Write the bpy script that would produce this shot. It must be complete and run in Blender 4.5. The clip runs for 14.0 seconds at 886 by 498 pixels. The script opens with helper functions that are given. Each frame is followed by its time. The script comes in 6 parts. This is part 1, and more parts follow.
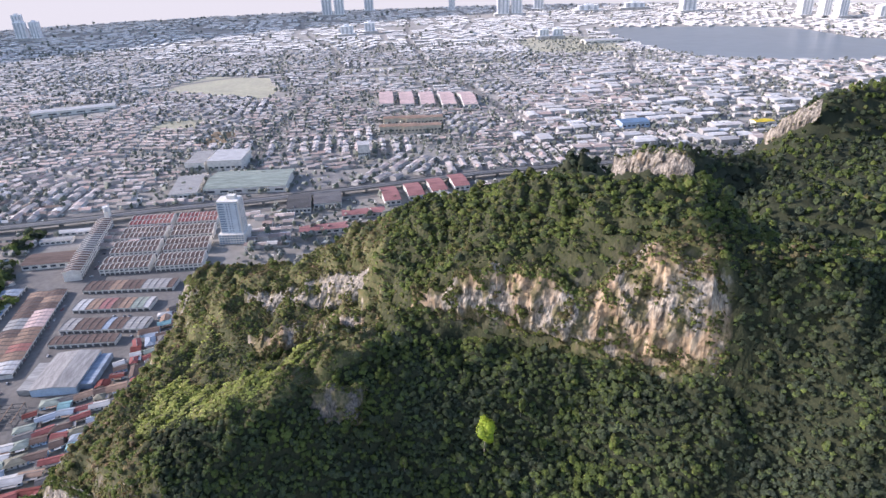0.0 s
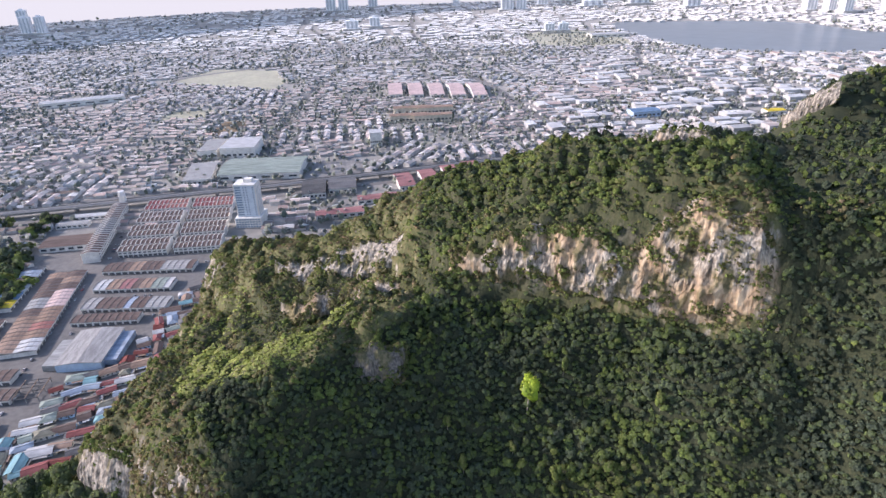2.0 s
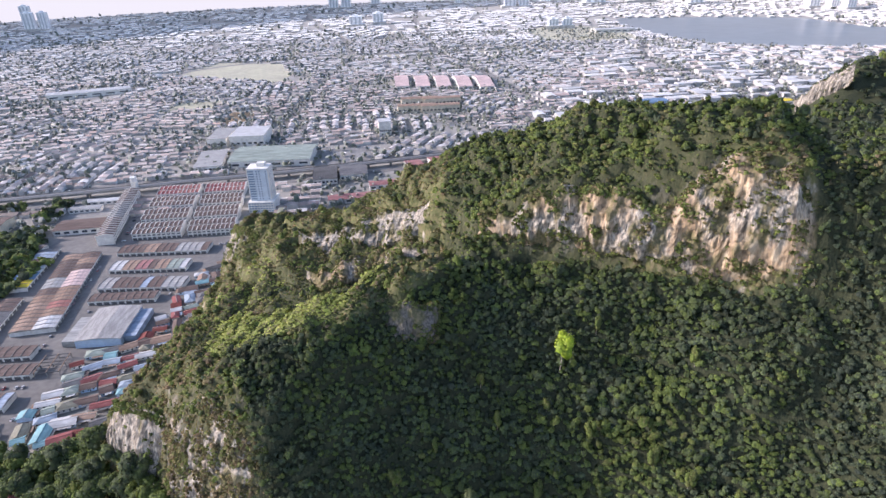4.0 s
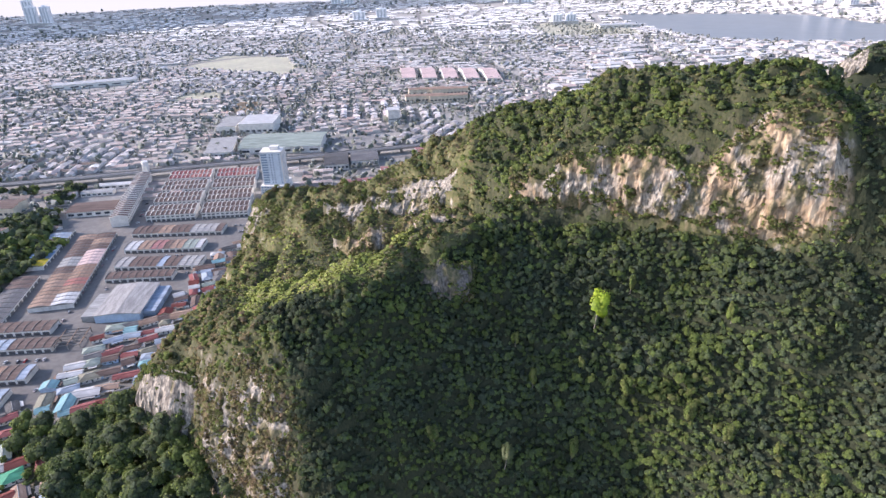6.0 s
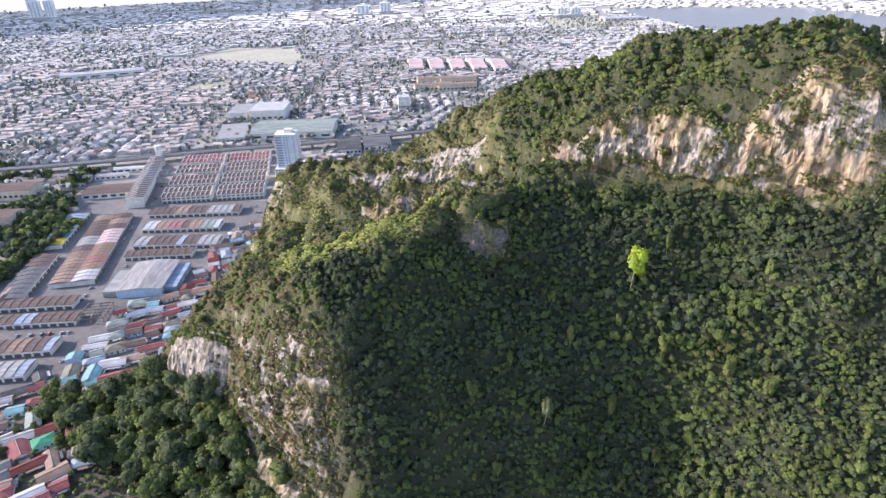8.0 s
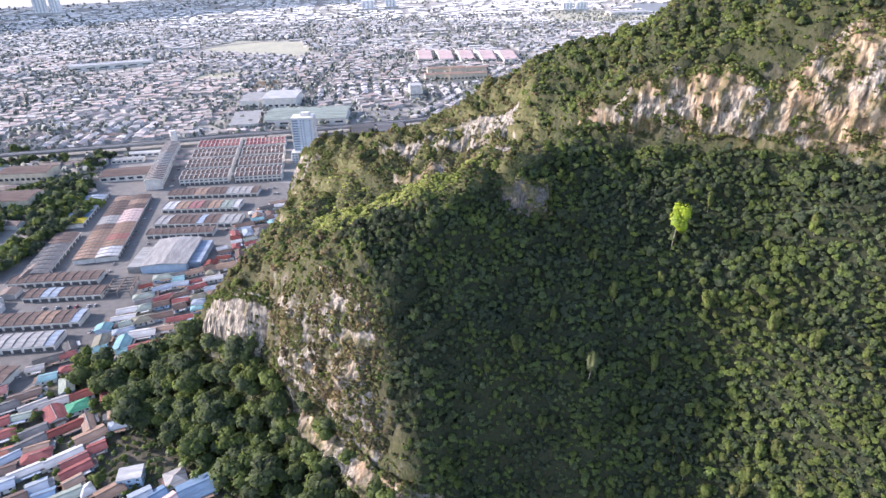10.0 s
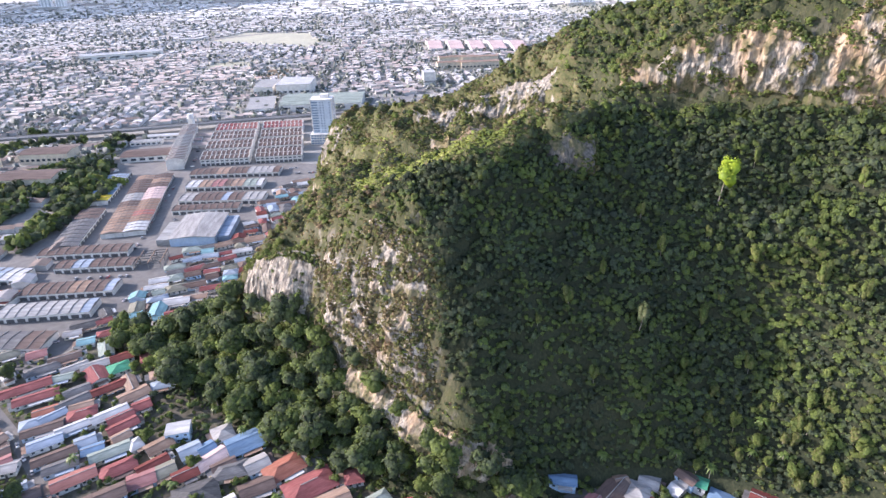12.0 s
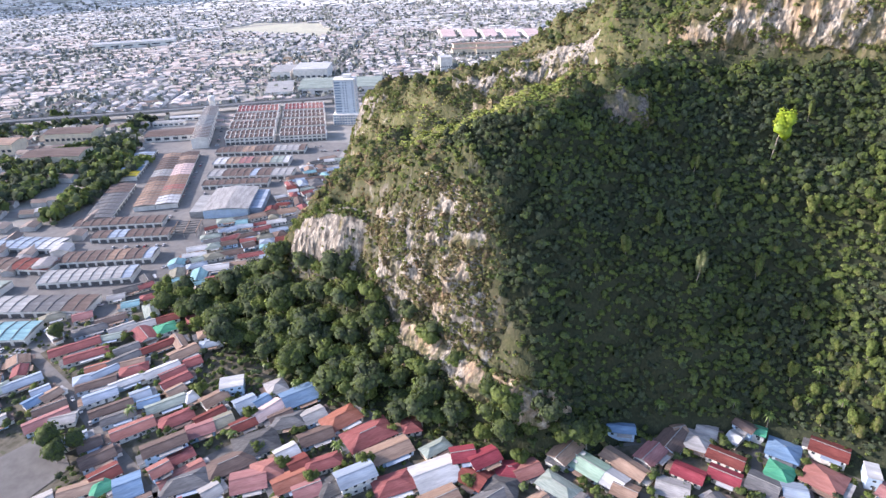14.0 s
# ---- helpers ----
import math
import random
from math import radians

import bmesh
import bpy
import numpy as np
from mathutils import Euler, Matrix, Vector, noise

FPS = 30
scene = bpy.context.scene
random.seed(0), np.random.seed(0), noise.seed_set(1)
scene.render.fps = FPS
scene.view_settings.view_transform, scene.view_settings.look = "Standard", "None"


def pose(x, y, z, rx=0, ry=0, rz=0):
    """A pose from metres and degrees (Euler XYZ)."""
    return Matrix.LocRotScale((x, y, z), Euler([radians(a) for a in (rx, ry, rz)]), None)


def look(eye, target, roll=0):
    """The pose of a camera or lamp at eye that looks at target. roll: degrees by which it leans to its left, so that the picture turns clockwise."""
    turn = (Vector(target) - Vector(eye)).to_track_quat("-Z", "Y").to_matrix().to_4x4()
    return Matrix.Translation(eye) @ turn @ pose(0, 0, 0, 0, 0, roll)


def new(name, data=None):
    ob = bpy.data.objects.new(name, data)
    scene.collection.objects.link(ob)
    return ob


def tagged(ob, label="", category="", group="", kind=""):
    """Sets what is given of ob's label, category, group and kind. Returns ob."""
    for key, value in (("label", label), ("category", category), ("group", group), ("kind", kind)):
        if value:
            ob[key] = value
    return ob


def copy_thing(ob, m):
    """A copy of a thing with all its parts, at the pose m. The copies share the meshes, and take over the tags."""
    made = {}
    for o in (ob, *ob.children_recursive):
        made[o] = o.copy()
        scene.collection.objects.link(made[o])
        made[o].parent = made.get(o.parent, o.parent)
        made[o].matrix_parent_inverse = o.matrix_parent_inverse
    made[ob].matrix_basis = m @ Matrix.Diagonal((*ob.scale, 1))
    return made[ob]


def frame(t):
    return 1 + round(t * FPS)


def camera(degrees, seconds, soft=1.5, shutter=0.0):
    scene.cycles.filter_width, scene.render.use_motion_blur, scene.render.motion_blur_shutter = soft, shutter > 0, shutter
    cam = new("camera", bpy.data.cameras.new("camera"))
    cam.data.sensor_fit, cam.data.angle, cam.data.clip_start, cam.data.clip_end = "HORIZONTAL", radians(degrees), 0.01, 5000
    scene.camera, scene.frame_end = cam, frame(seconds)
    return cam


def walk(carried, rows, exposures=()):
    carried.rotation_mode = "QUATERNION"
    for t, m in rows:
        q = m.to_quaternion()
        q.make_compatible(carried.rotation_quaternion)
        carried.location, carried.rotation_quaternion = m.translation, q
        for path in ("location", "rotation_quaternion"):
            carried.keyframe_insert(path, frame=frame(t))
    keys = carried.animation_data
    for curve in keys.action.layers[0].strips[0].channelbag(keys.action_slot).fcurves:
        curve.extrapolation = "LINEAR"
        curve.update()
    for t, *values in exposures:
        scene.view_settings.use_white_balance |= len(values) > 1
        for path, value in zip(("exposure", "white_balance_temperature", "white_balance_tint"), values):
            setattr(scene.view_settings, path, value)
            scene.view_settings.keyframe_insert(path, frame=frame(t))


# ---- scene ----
cam = camera(72.0, 14.0)
PATH = [
    (0, (-2.802, -2.417, 331.733), (-2.903, -0.617, 330.867), -1.8),
    (0.5, (-8.547, -4.512, 327.579), (-8.648, -2.713, 326.711), -1.8),
    (1, (-14.154, -7.121, 323.301), (-14.256, -5.322, 322.433), -1.8),
    (1.5, (-19.387, -9.228, 318.662), (-19.489, -7.429, 317.793), -1.8),
    (2, (-23.981, -11.7, 314.104), (-24.084, -9.901, 313.235), -1.8),
    (4.5, (-45.292, -24.561, 291.995), (-45.393, -22.762, 291.126), -1.7),
    (5, (-49.887, -27.109, 287.563), (-49.986, -25.311, 286.694), -1.6),
    (5.5, (-54.338, -29.829, 283.41), (-54.436, -28.031, 282.54), -1.5),
    (6, (-58.944, -32.271, 278.67), (-59.042, -30.472, 277.801), -1.5),
    (6.5, (-63.126, -34.473, 274.682), (-63.226, -32.676, 273.811), -1.6),
    (7, (-67.861, -37.199, 270.331), (-67.96, -35.402, 269.459), -1.5),
    (7.5, (-72.388, -39.404, 265.696), (-72.488, -37.607, 264.823), -1.5),
    (8, (-77.14, -41.741, 261.413), (-77.239, -39.945, 260.539), -1.5),
    (10.5, (-103.212, -54.819, 238.893), (-103.314, -53.024, 238.017), -1.5),
    (11, (-109.12, -57.705, 234.303), (-109.223, -55.91, 233.426), -1.5),
    (11.5, (-114.939, -60.413, 229.423), (-115.042, -58.619, 228.545), -1.5),
    (12, (-121.105, -63.64, 224.847), (-121.208, -61.846, 223.967), -1.5),
    (12.5, (-126.863, -66.256, 219.957), (-126.968, -64.463, 219.076), -1.5),
    (13, (-133.297, -69.353, 215.218), (-133.402, -67.561, 214.336), -1.5),
    (13.5, (-139.926, -72.38, 210.661), (-140.034, -70.59, 209.776), -1.5),
    (14, (-146.954, -75.577, 206.288), (-147.065, -73.788, 205.4), -1.6),
]
walk(cam, [(t, look(eye, target, roll)) for t, eye, target, roll in PATH], [(0.0, 0.84, 6460, 25), (7.0, 1.14, 6460, 25), (14.0, 1.34, 6460, 25)])

# ---- light ----
SUN_FROM = Vector((-0.985, 0.08, 0.41)).normalized()
world = bpy.data.worlds.new("hazy_sky")
scene.world = world
world.use_nodes = True
wn, wl = world.node_tree.nodes, world.node_tree.links
sky = wn.new("ShaderNodeTexSky")
sky.sky_type, sky.sun_disc = "NISHITA", False
sky.sun_elevation, sky.sun_rotation = math.asin(SUN_FROM.z), math.atan2(SUN_FROM.x, SUN_FROM.y)
sky.air_density, sky.dust_density, sky.ozone_density, sky.altitude = 1.2, 1.2, 2.0, 60
wl.new(sky.outputs["Color"], wn["Background"].inputs["Color"])
wn["Background"].inputs["Strength"].default_value = 0.15
sun = new("sun", bpy.data.lights.new("sun", "SUN"))
sun.data.energy, sun.data.angle, sun.data.color = 3.1, radians(0.8), (1.0, 0.95, 0.88)
sun.matrix_world = look(SUN_FROM * 900, (0, 0, 0))


# ---- materials ----
def material(name, colours, size=2.0, rough=0.8, bump=0.3, stretch=(1, 1, 1), metal=0.0, vary=0.0, pick="", stain=0.25, coarse=14.0, haze_sheen=0.0, spec=0.4, use="Object", leafy=0.0):
    """A surface of one to five colours in grains of that size in metres, with large stains, relief, and a choice by object, island or tint."""
    m = bpy.data.materials.new(name)
    m.use_nodes = True
    nodes, links = m.node_tree.nodes, m.node_tree.links
    skin = nodes["Principled BSDF"]
    where, grid = nodes.new("ShaderNodeTexCoord"), nodes.new("ShaderNodeMapping")
    links.new(where.outputs[use], grid.inputs["Vector"])
    grid.inputs["Scale"].default_value = stretch
    grain = nodes.new("ShaderNodeTexNoise")
    grain.inputs["Scale"].default_value, grain.inputs["Detail"].default_value = 1 / size, 5
    links.new(grid.outputs["Vector"], grain.inputs["Vector"])
    ramp = nodes.new("ShaderNodeValToRGB")
    ramp.color_ramp.interpolation = "LINEAR"
    dots = ramp.color_ramp.elements
    while len(dots) < len(colours):
        dots.new(0.5)
    for i, (dot, c) in enumerate(zip(dots, colours)):
        span = i / max(1, len(colours) - 1)
        dot.position, dot.color = (span if pick else 0.3 + 0.4 * span), (*c, 1)
    if len(colours) == 1:
        dots[1].color = (*colours[0], 1)
    source = grain.outputs["Fac"]
    if pick == "object":
        source = nodes.new("ShaderNodeObjectInfo").outputs["Random"]
    elif pick == "island":
        source = nodes.new("ShaderNodeNewGeometry").outputs["Random Per Island"]
    elif pick == "tint":
        leaf, own, add = nodes.new("ShaderNodeAttribute"), nodes.new("ShaderNodeNewGeometry"), nodes.new("ShaderNodeMath")
        leaf.attribute_name = "tint"
        add.operation = "MULTIPLY_ADD"
        add.inputs[1].default_value = 0.22
        links.new(own.outputs["Random Per Island"], add.inputs[0])
        links.new(leaf.outputs["Fac"], add.inputs[2])
        source = add.outputs["Value"]
    links.new(source, ramp.inputs["Fac"])
    colour = ramp.outputs["Color"]
    patch, tone, value = nodes.new("ShaderNodeTexNoise"), nodes.new("ShaderNodeMapRange"), nodes.new("ShaderNodeHueSaturation")
    patch.inputs["Scale"].default_value, patch.inputs["Detail"].default_value = 1 / coarse, 4
    links.new(grid.outputs["Vector"], patch.inputs["Vector"])
    tone.inputs["From Min"].default_value, tone.inputs["From Max"].default_value = 0.3, 0.7
    tone.inputs["To Min"].default_value, tone.inputs["To Max"].default_value = 1 - stain, 1 + stain
    links.new(patch.outputs["Fac"], tone.inputs["Value"])
    links.new(tone.outputs["Result"], value.inputs["Value"])
    links.new(colour, value.inputs["Color"])
    colour = value.outputs["Color"]
    if pick or vary:
        fleck, span, deep = nodes.new("ShaderNodeMapRange"), vary or 0.2, nodes.new("ShaderNodeHueSaturation")
        fleck.inputs["From Min"].default_value, fleck.inputs["From Max"].default_value = 0.25, 0.75
        fleck.inputs["To Min"].default_value, fleck.inputs["To Max"].default_value = 1 - span, 1 + span
        links.new(grain.outputs["Fac"], fleck.inputs["Value"])
        links.new(fleck.outputs["Result"], deep.inputs["Value"])
        links.new(colour, deep.inputs["Color"])
        colour = deep.outputs["Color"]
    links.new(colour, skin.inputs["Base Color"])
    skin.inputs["Roughness"].default_value, skin.inputs["Metallic"].default_value = rough, metal
    skin.inputs["Specular IOR Level"].default_value = spec
    # bluish-white veil at grazing views, set per material in place of haze
    skin.inputs["Sheen Weight"].default_value, skin.inputs["Sheen Roughness"].default_value, skin.inputs["Sheen Tint"].default_value = haze_sheen, 0.6, (0.95, 0.97, 1.0, 1)
    if bump:
        relief = nodes.new("ShaderNodeBump")
        relief.inputs["Strength"].default_value, relief.inputs["Distance"].default_value = bump, size * 0.5
        links.new(grain.outputs["Fac"], relief.inputs["Height"])
        links.new(relief.outputs["Normal"], skin.inputs["Normal"])
    if leafy:
        glow, both = nodes.new("ShaderNodeBsdfTranslucent"), nodes.new("ShaderNodeMixShader")
        links.new(colour, glow.inputs["Color"])
        both.inputs["Fac"].default_value = leafy
        links.new(skin.outputs["BSDF"], both.inputs[1])
        links.new(glow.outputs["BSDF"], both.inputs[2])
        links.new(both.outputs["Shader"], nodes["Material Output"].inputs["Surface"])
    return m


def rock_material(name, green, stains=0.6, drip=0.14, bright=1.0, dark=0.36):
    """Limestone with upright streaks, ochre and black stains; green above nought lets scrub cover all but the steep faces."""
    m = bpy.data.materials.new(name)
    m.use_nodes = True
    nodes, links = m.node_tree.nodes, m.node_tree.links
    skin = nodes["Principled BSDF"]
    where = nodes.new("ShaderNodeTexCoord")

    def grain(size, stretch=(1, 1, 1), detail=6):
        grid, n = nodes.new("ShaderNodeMapping"), nodes.new("ShaderNodeTexNoise")
        links.new(where.outputs["Object"], grid.inputs["Vector"])
        grid.inputs["Scale"].default_value = stretch
        n.inputs["Scale"].default_value, n.inputs["Detail"].default_value = 1 / size, detail
        links.new(grid.outputs["Vector"], n.inputs["Vector"])
        return n.outputs["Fac"]

    def ramp(fac, *stops):
        r = nodes.new("ShaderNodeValToRGB")
        while len(r.color_ramp.elements) < len(stops):
            r.color_ramp.elements.new(0.5)
        for dot, (at, c) in zip(r.color_ramp.elements, stops):
            dot.position, dot.color = at, (*c, 1)
        links.new(fac, r.inputs["Fac"])
        return r.outputs["Color"]

    def mix(fac, a, b, how="MIX"):
        x = nodes.new("ShaderNodeMix")
        x.data_type, x.blend_type = "RGBA", how
        links.new(fac, x.inputs["Factor"]) if not isinstance(fac, float) else None
        if isinstance(fac, float):
            x.inputs["Factor"].default_value = fac
        links.new(a, x.inputs["A"])
        links.new(b, x.inputs["B"])
        return x.outputs["Result"]

    streak = grain(1.0, (1, 1, 0.34), 9)
    stone = ramp(streak, (0.30, (0.12, 0.112, 0.10)), (0.45, (0.27, 0.245, 0.21)), (0.58, (0.41, 0.37, 0.31)), (0.74, (0.57, 0.515, 0.43)))
    ochre = ramp(grain(4.0, (1, 1, 0.4)), (0.3, (0.15, 0.105, 0.07)), (0.5, (0.38, 0.27, 0.165)), (0.7, (0.53, 0.43, 0.30)))
    stone = mix(ramp(grain(24.0, (1, 1, 0.7), 3), (stains, (0, 0, 0)), (stains + 0.1, (0.85, 0.85, 0.85))), stone, ochre)
    wash = ramp(grain(1.7 if dark < 0.4 else 3.0, (1, 1, drip), 6), (dark, (0.3, 0.3, 0.31)), (dark + 0.14, (bright, bright, bright)))
    stone = mix(0.8, stone, wash, "MULTIPLY")
    moss = ramp(grain(1.6), (0.3, (0.06, 0.066, 0.03)), (0.5, (0.13, 0.12, 0.06)), (0.7, (0.21, 0.17, 0.10)))
    stone = mix(ramp(grain(8.0, (1, 1, 0.6), 8), (0.54 - 0.09 * green, (0, 0, 0)), (0.63 - 0.09 * green, (0.9, 0.9, 0.9))), stone, moss)
    if green == 1:
        turf = ramp(grain(3.0, (1, 1, 1), 8), (0.3, (0.05, 0.06, 0.022)), (0.45, (0.10, 0.108, 0.045)), (0.58, (0.125, 0.12, 0.055)), (0.72, (0.16, 0.138, 0.078)))
        normal, part = nodes.new("ShaderNodeNewGeometry"), nodes.new("ShaderNodeSeparateXYZ")
        links.new(normal.outputs["Normal"], part.inputs["Vector"])
        wob, lift = nodes.new("ShaderNodeMath"), nodes.new("ShaderNodeMapRange")
        wob.operation = "MULTIPLY_ADD"
        wob.inputs[1].default_value = 0.5
        links.new(grain(7.0), wob.inputs[0])
        links.new(part.outputs["Z"], wob.inputs[2])
        lift.inputs["From Min"].default_value, lift.inputs["From Max"].default_value = 0.60, 0.74
        links.new(wob.outputs["Value"], lift.inputs["Value"])
        stone = mix(lift.outputs["Result"], stone, turf)
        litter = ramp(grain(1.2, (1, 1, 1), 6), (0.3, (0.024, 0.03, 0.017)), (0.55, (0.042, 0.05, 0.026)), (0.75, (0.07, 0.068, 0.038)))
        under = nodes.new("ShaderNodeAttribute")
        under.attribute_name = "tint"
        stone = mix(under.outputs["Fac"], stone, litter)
    links.new(stone, skin.inputs["Base Color"])
    skin.inputs["Roughness"].default_value, skin.inputs["Specular IOR Level"].default_value = 0.9, 0.25
    relief = nodes.new("ShaderNodeBump")
    relief.inputs["Strength"].default_value, relief.inputs["Distance"].default_value = 0.6, 0.7
    links.new(streak, relief.inputs["Height"])
    links.new(relief.outputs["Normal"], skin.inputs["Normal"])
    return m


HILLSIDE = rock_material("limestone_and_turf", 1.0)
LIMESTONE = rock_material("bare_limestone", 0.3, 0.44)
GREY_LIMESTONE = rock_material("grey_limestone", 0.5, 0.56)
FACE_LIMESTONE = rock_material("scrubby_limestone", 0.2, 0.6)
WHITE_LIMESTONE = rock_material("white_limestone", -0.8, 0.62, 0.06, 1.05, 0.43)
DARK_LIMESTONE = rock_material("dark_weathered_limestone", 0.35, 0.7, 0.08, 0.28, 0.43)
TAN_LIMESTONE = rock_material("tan_limestone", 0.6, 0.44)
# dark leaf tones greyed and bluer, hazy shade put into the colour
LEAVES = material("forest_leaves", [(0.054, 0.068, 0.054), (0.094, 0.121, 0.072), (0.158, 0.212, 0.056), (0.21, 0.195, 0.095), (0.28, 0.21, 0.135)], 0.8, 0.75, 0.7, pick="tint", stain=0.3, spec=0.08, leafy=0.38, vary=0.5)
# far trees lightened and veiled, haze put into the material
HAZED_LEAVES = material("hazed_leaves", [(0.045, 0.06, 0.038), (0.075, 0.095, 0.052), (0.1, 0.12, 0.06), (0.16, 0.155, 0.09)], 1.4, 0.7, 0.0, pick="tint", stain=0.3, spec=0.25, haze_sheen=0.9)
LIME_LEAVES = material("lime_green_leaves", [(0.17, 0.27, 0.012), (0.27, 0.37, 0.02), (0.38, 0.45, 0.04)], 0.8, 0.6, 0.0, pick="island")
GRASSY = material("sunlit_creeper", [(0.19, 0.25, 0.045), (0.25, 0.30, 0.06), (0.31, 0.32, 0.09)], 0.9, 0.7, 0.0, pick="island", stain=0.3, leafy=0.15)
PALE_LEAVES = material("pale_olive_leaves", [(0.075, 0.11, 0.045), (0.12, 0.155, 0.06), (0.16, 0.18, 0.08)], 0.8, 0.6, 0.0, pick="island", leafy=0.3)
PALM_LEAVES = material("palm_leaves", [(0.05, 0.09, 0.02), (0.10, 0.15, 0.03), (0.15, 0.2, 0.05)], 0.8, 0.5, 0.0, pick="island")
BARK = material("pale_bark", [(0.22, 0.19, 0.15), (0.36, 0.32, 0.27)], 0.5, 0.9, 0.5, (1, 1, 0.3))
GROUND = material("town_ground", [(0.10, 0.105, 0.07), (0.15, 0.14, 0.12), (0.18, 0.17, 0.15), (0.12, 0.115, 0.095)], 30, 0.95, 0.1, coarse=160, stain=0.35, haze_sheen=0.25)
YARD = material("village_soil", [(0.05, 0.055, 0.032), (0.085, 0.08, 0.055), (0.13, 0.115, 0.09), (0.075, 0.085, 0.045)], 5, 0.95, 0.2, coarse=22, stain=0.35)
ASPHALT = material("worn_asphalt", [(0.085, 0.08, 0.075), (0.135, 0.128, 0.12)], 5, 0.85, 0.1, coarse=30, stain=0.2, haze_sheen=0.15)
CONCRETE = material("pale_concrete", [(0.19, 0.185, 0.175), (0.27, 0.262, 0.25)], 4, 0.85, 0.1, coarse=25, stain=0.2)
DIRT = material("ochre_dirt", [(0.22, 0.16, 0.10), (0.34, 0.26, 0.17)], 3, 0.95, 0.3, coarse=15)
GRASS = material("dry_grass", [(0.14, 0.15, 0.06), (0.22, 0.21, 0.10), (0.28, 0.25, 0.14)], 12, 0.95, 0.1, coarse=90, haze_sheen=0.3)
PAINT = material("white_wall_paint", [(0.62, 0.60, 0.56), (0.78, 0.76, 0.72)], 1.2, 0.8, 0.1, coarse=5, stain=0.15)
BLUE_PAINT = material("pale_blue_wall_paint", [(0.36, 0.50, 0.66), (0.50, 0.62, 0.75)], 1.2, 0.75, 0.1, coarse=6, stain=0.12)
CREAM = material("cream_wall_paint", [(0.58, 0.50, 0.38), (0.70, 0.62, 0.50)], 1.2, 0.8, 0.1, coarse=5, stain=0.15)
SHUTTER = material("dark_shutter", [(0.06, 0.065, 0.07), (0.14, 0.14, 0.14)], 1.0, 0.5, 0.1, (1, 1, 8))
GLASS = material("dark_window_glass", [(0.03, 0.04, 0.05), (0.06, 0.08, 0.10)], 0.8, 0.12, 0.0, spec=0.6)
# far panes coloured pale grey, the haze put into their colour
HAZED_GLASS = material("hazed_window_glass", [(0.42, 0.45, 0.48), (0.52, 0.55, 0.58)], 4, 0.3, 0.0, haze_sheen=0.5)
TOWER_GLASS = material("blue_tower_glass", [(0.16, 0.24, 0.34), (0.24, 0.33, 0.43)], 3, 0.2, 0.0, spec=0.5)
TOWER_PAINT = material("tower_wall_paint", [(0.50, 0.58, 0.66), (0.60, 0.67, 0.73)], 2, 0.7, 0.05, coarse=9, stain=0.1)
RUBBER = material("tyre_rubber", [(0.02, 0.02, 0.02), (0.035, 0.035, 0.035)], 0.2, 0.9, 0.1)
CAR_PAINT = material("car_paint", [(0.75, 0.75, 0.74), (0.45, 0.46, 0.47), (0.04, 0.04, 0.05), (0.6, 0.6, 0.6), (0.35, 0.03, 0.03)], 0.6, 0.25, 0.0, pick="object", vary=0.03, stain=0.02)
TANK = material("water_tank_plastic", [(0.70, 0.71, 0.72), (0.78, 0.79, 0.8)], 1, 0.6, 0.0)
WATER = material("lake_water", [(0.10, 0.15, 0.19), (0.14, 0.19, 0.23)], 60, 0.32, 0.02, coarse=400, stain=0.1, spec=0.5)
HUES = {
    "red": ((0.21, 0.065, 0.065), (0.30, 0.115, 0.11)), "crimson": ((0.21, 0.035, 0.05), (0.29, 0.065, 0.08)), "salmon": ((0.28, 0.115, 0.10), (0.36, 0.175, 0.15)),
    "orange": ((0.28, 0.10, 0.068), (0.37, 0.165, 0.12)), "maroon": ((0.14, 0.04, 0.035), (0.22, 0.07, 0.06)), "brown": ((0.112, 0.08, 0.07), (0.172, 0.128, 0.112)),
    "mauve": ((0.27, 0.12, 0.12), (0.36, 0.19, 0.18)), "rust": ((0.21, 0.135, 0.10), (0.32, 0.23, 0.175)), "tan": ((0.25, 0.17, 0.13), (0.36, 0.26, 0.2)),
    "slate": ((0.10, 0.10, 0.105), (0.19, 0.19, 0.19)), "charcoal": ((0.06, 0.06, 0.062), (0.13, 0.13, 0.13)), "grey": ((0.26, 0.255, 0.25), (0.40, 0.39, 0.38)),
    "olive": ((0.17, 0.17, 0.13), (0.27, 0.26, 0.21)), "greenish": ((0.20, 0.25, 0.22), (0.33, 0.37, 0.33)), "sage": ((0.23, 0.34, 0.26), (0.33, 0.45, 0.36)),
    "green": ((0.04, 0.24, 0.14), (0.09, 0.33, 0.21)), "teal": ((0.14, 0.30, 0.34), (0.24, 0.40, 0.43)), "blue": ((0.11, 0.19, 0.30), (0.18, 0.28, 0.40)),
    "bluegrey": ((0.24, 0.30, 0.38), (0.36, 0.42, 0.50)), "sky": ((0.23, 0.29, 0.36), (0.33, 0.385, 0.45)), "white": ((0.40, 0.41, 0.42), (0.55, 0.55, 0.545)),
    "pink": ((0.50, 0.36, 0.34), (0.64, 0.50, 0.47)), "yellow": ((0.62, 0.45, 0.04), (0.72, 0.56, 0.08)), "pale": ((0.28, 0.28, 0.275), (0.38, 0.38, 0.37)),
}
ROOF = {key: material(key + "_roof_sheet", list(pair), 1.1, 0.75, 0.25, (0.35, 2.2, 1), coarse=7, stain=0.28, spec=0.15) for key, pair in HUES.items()}
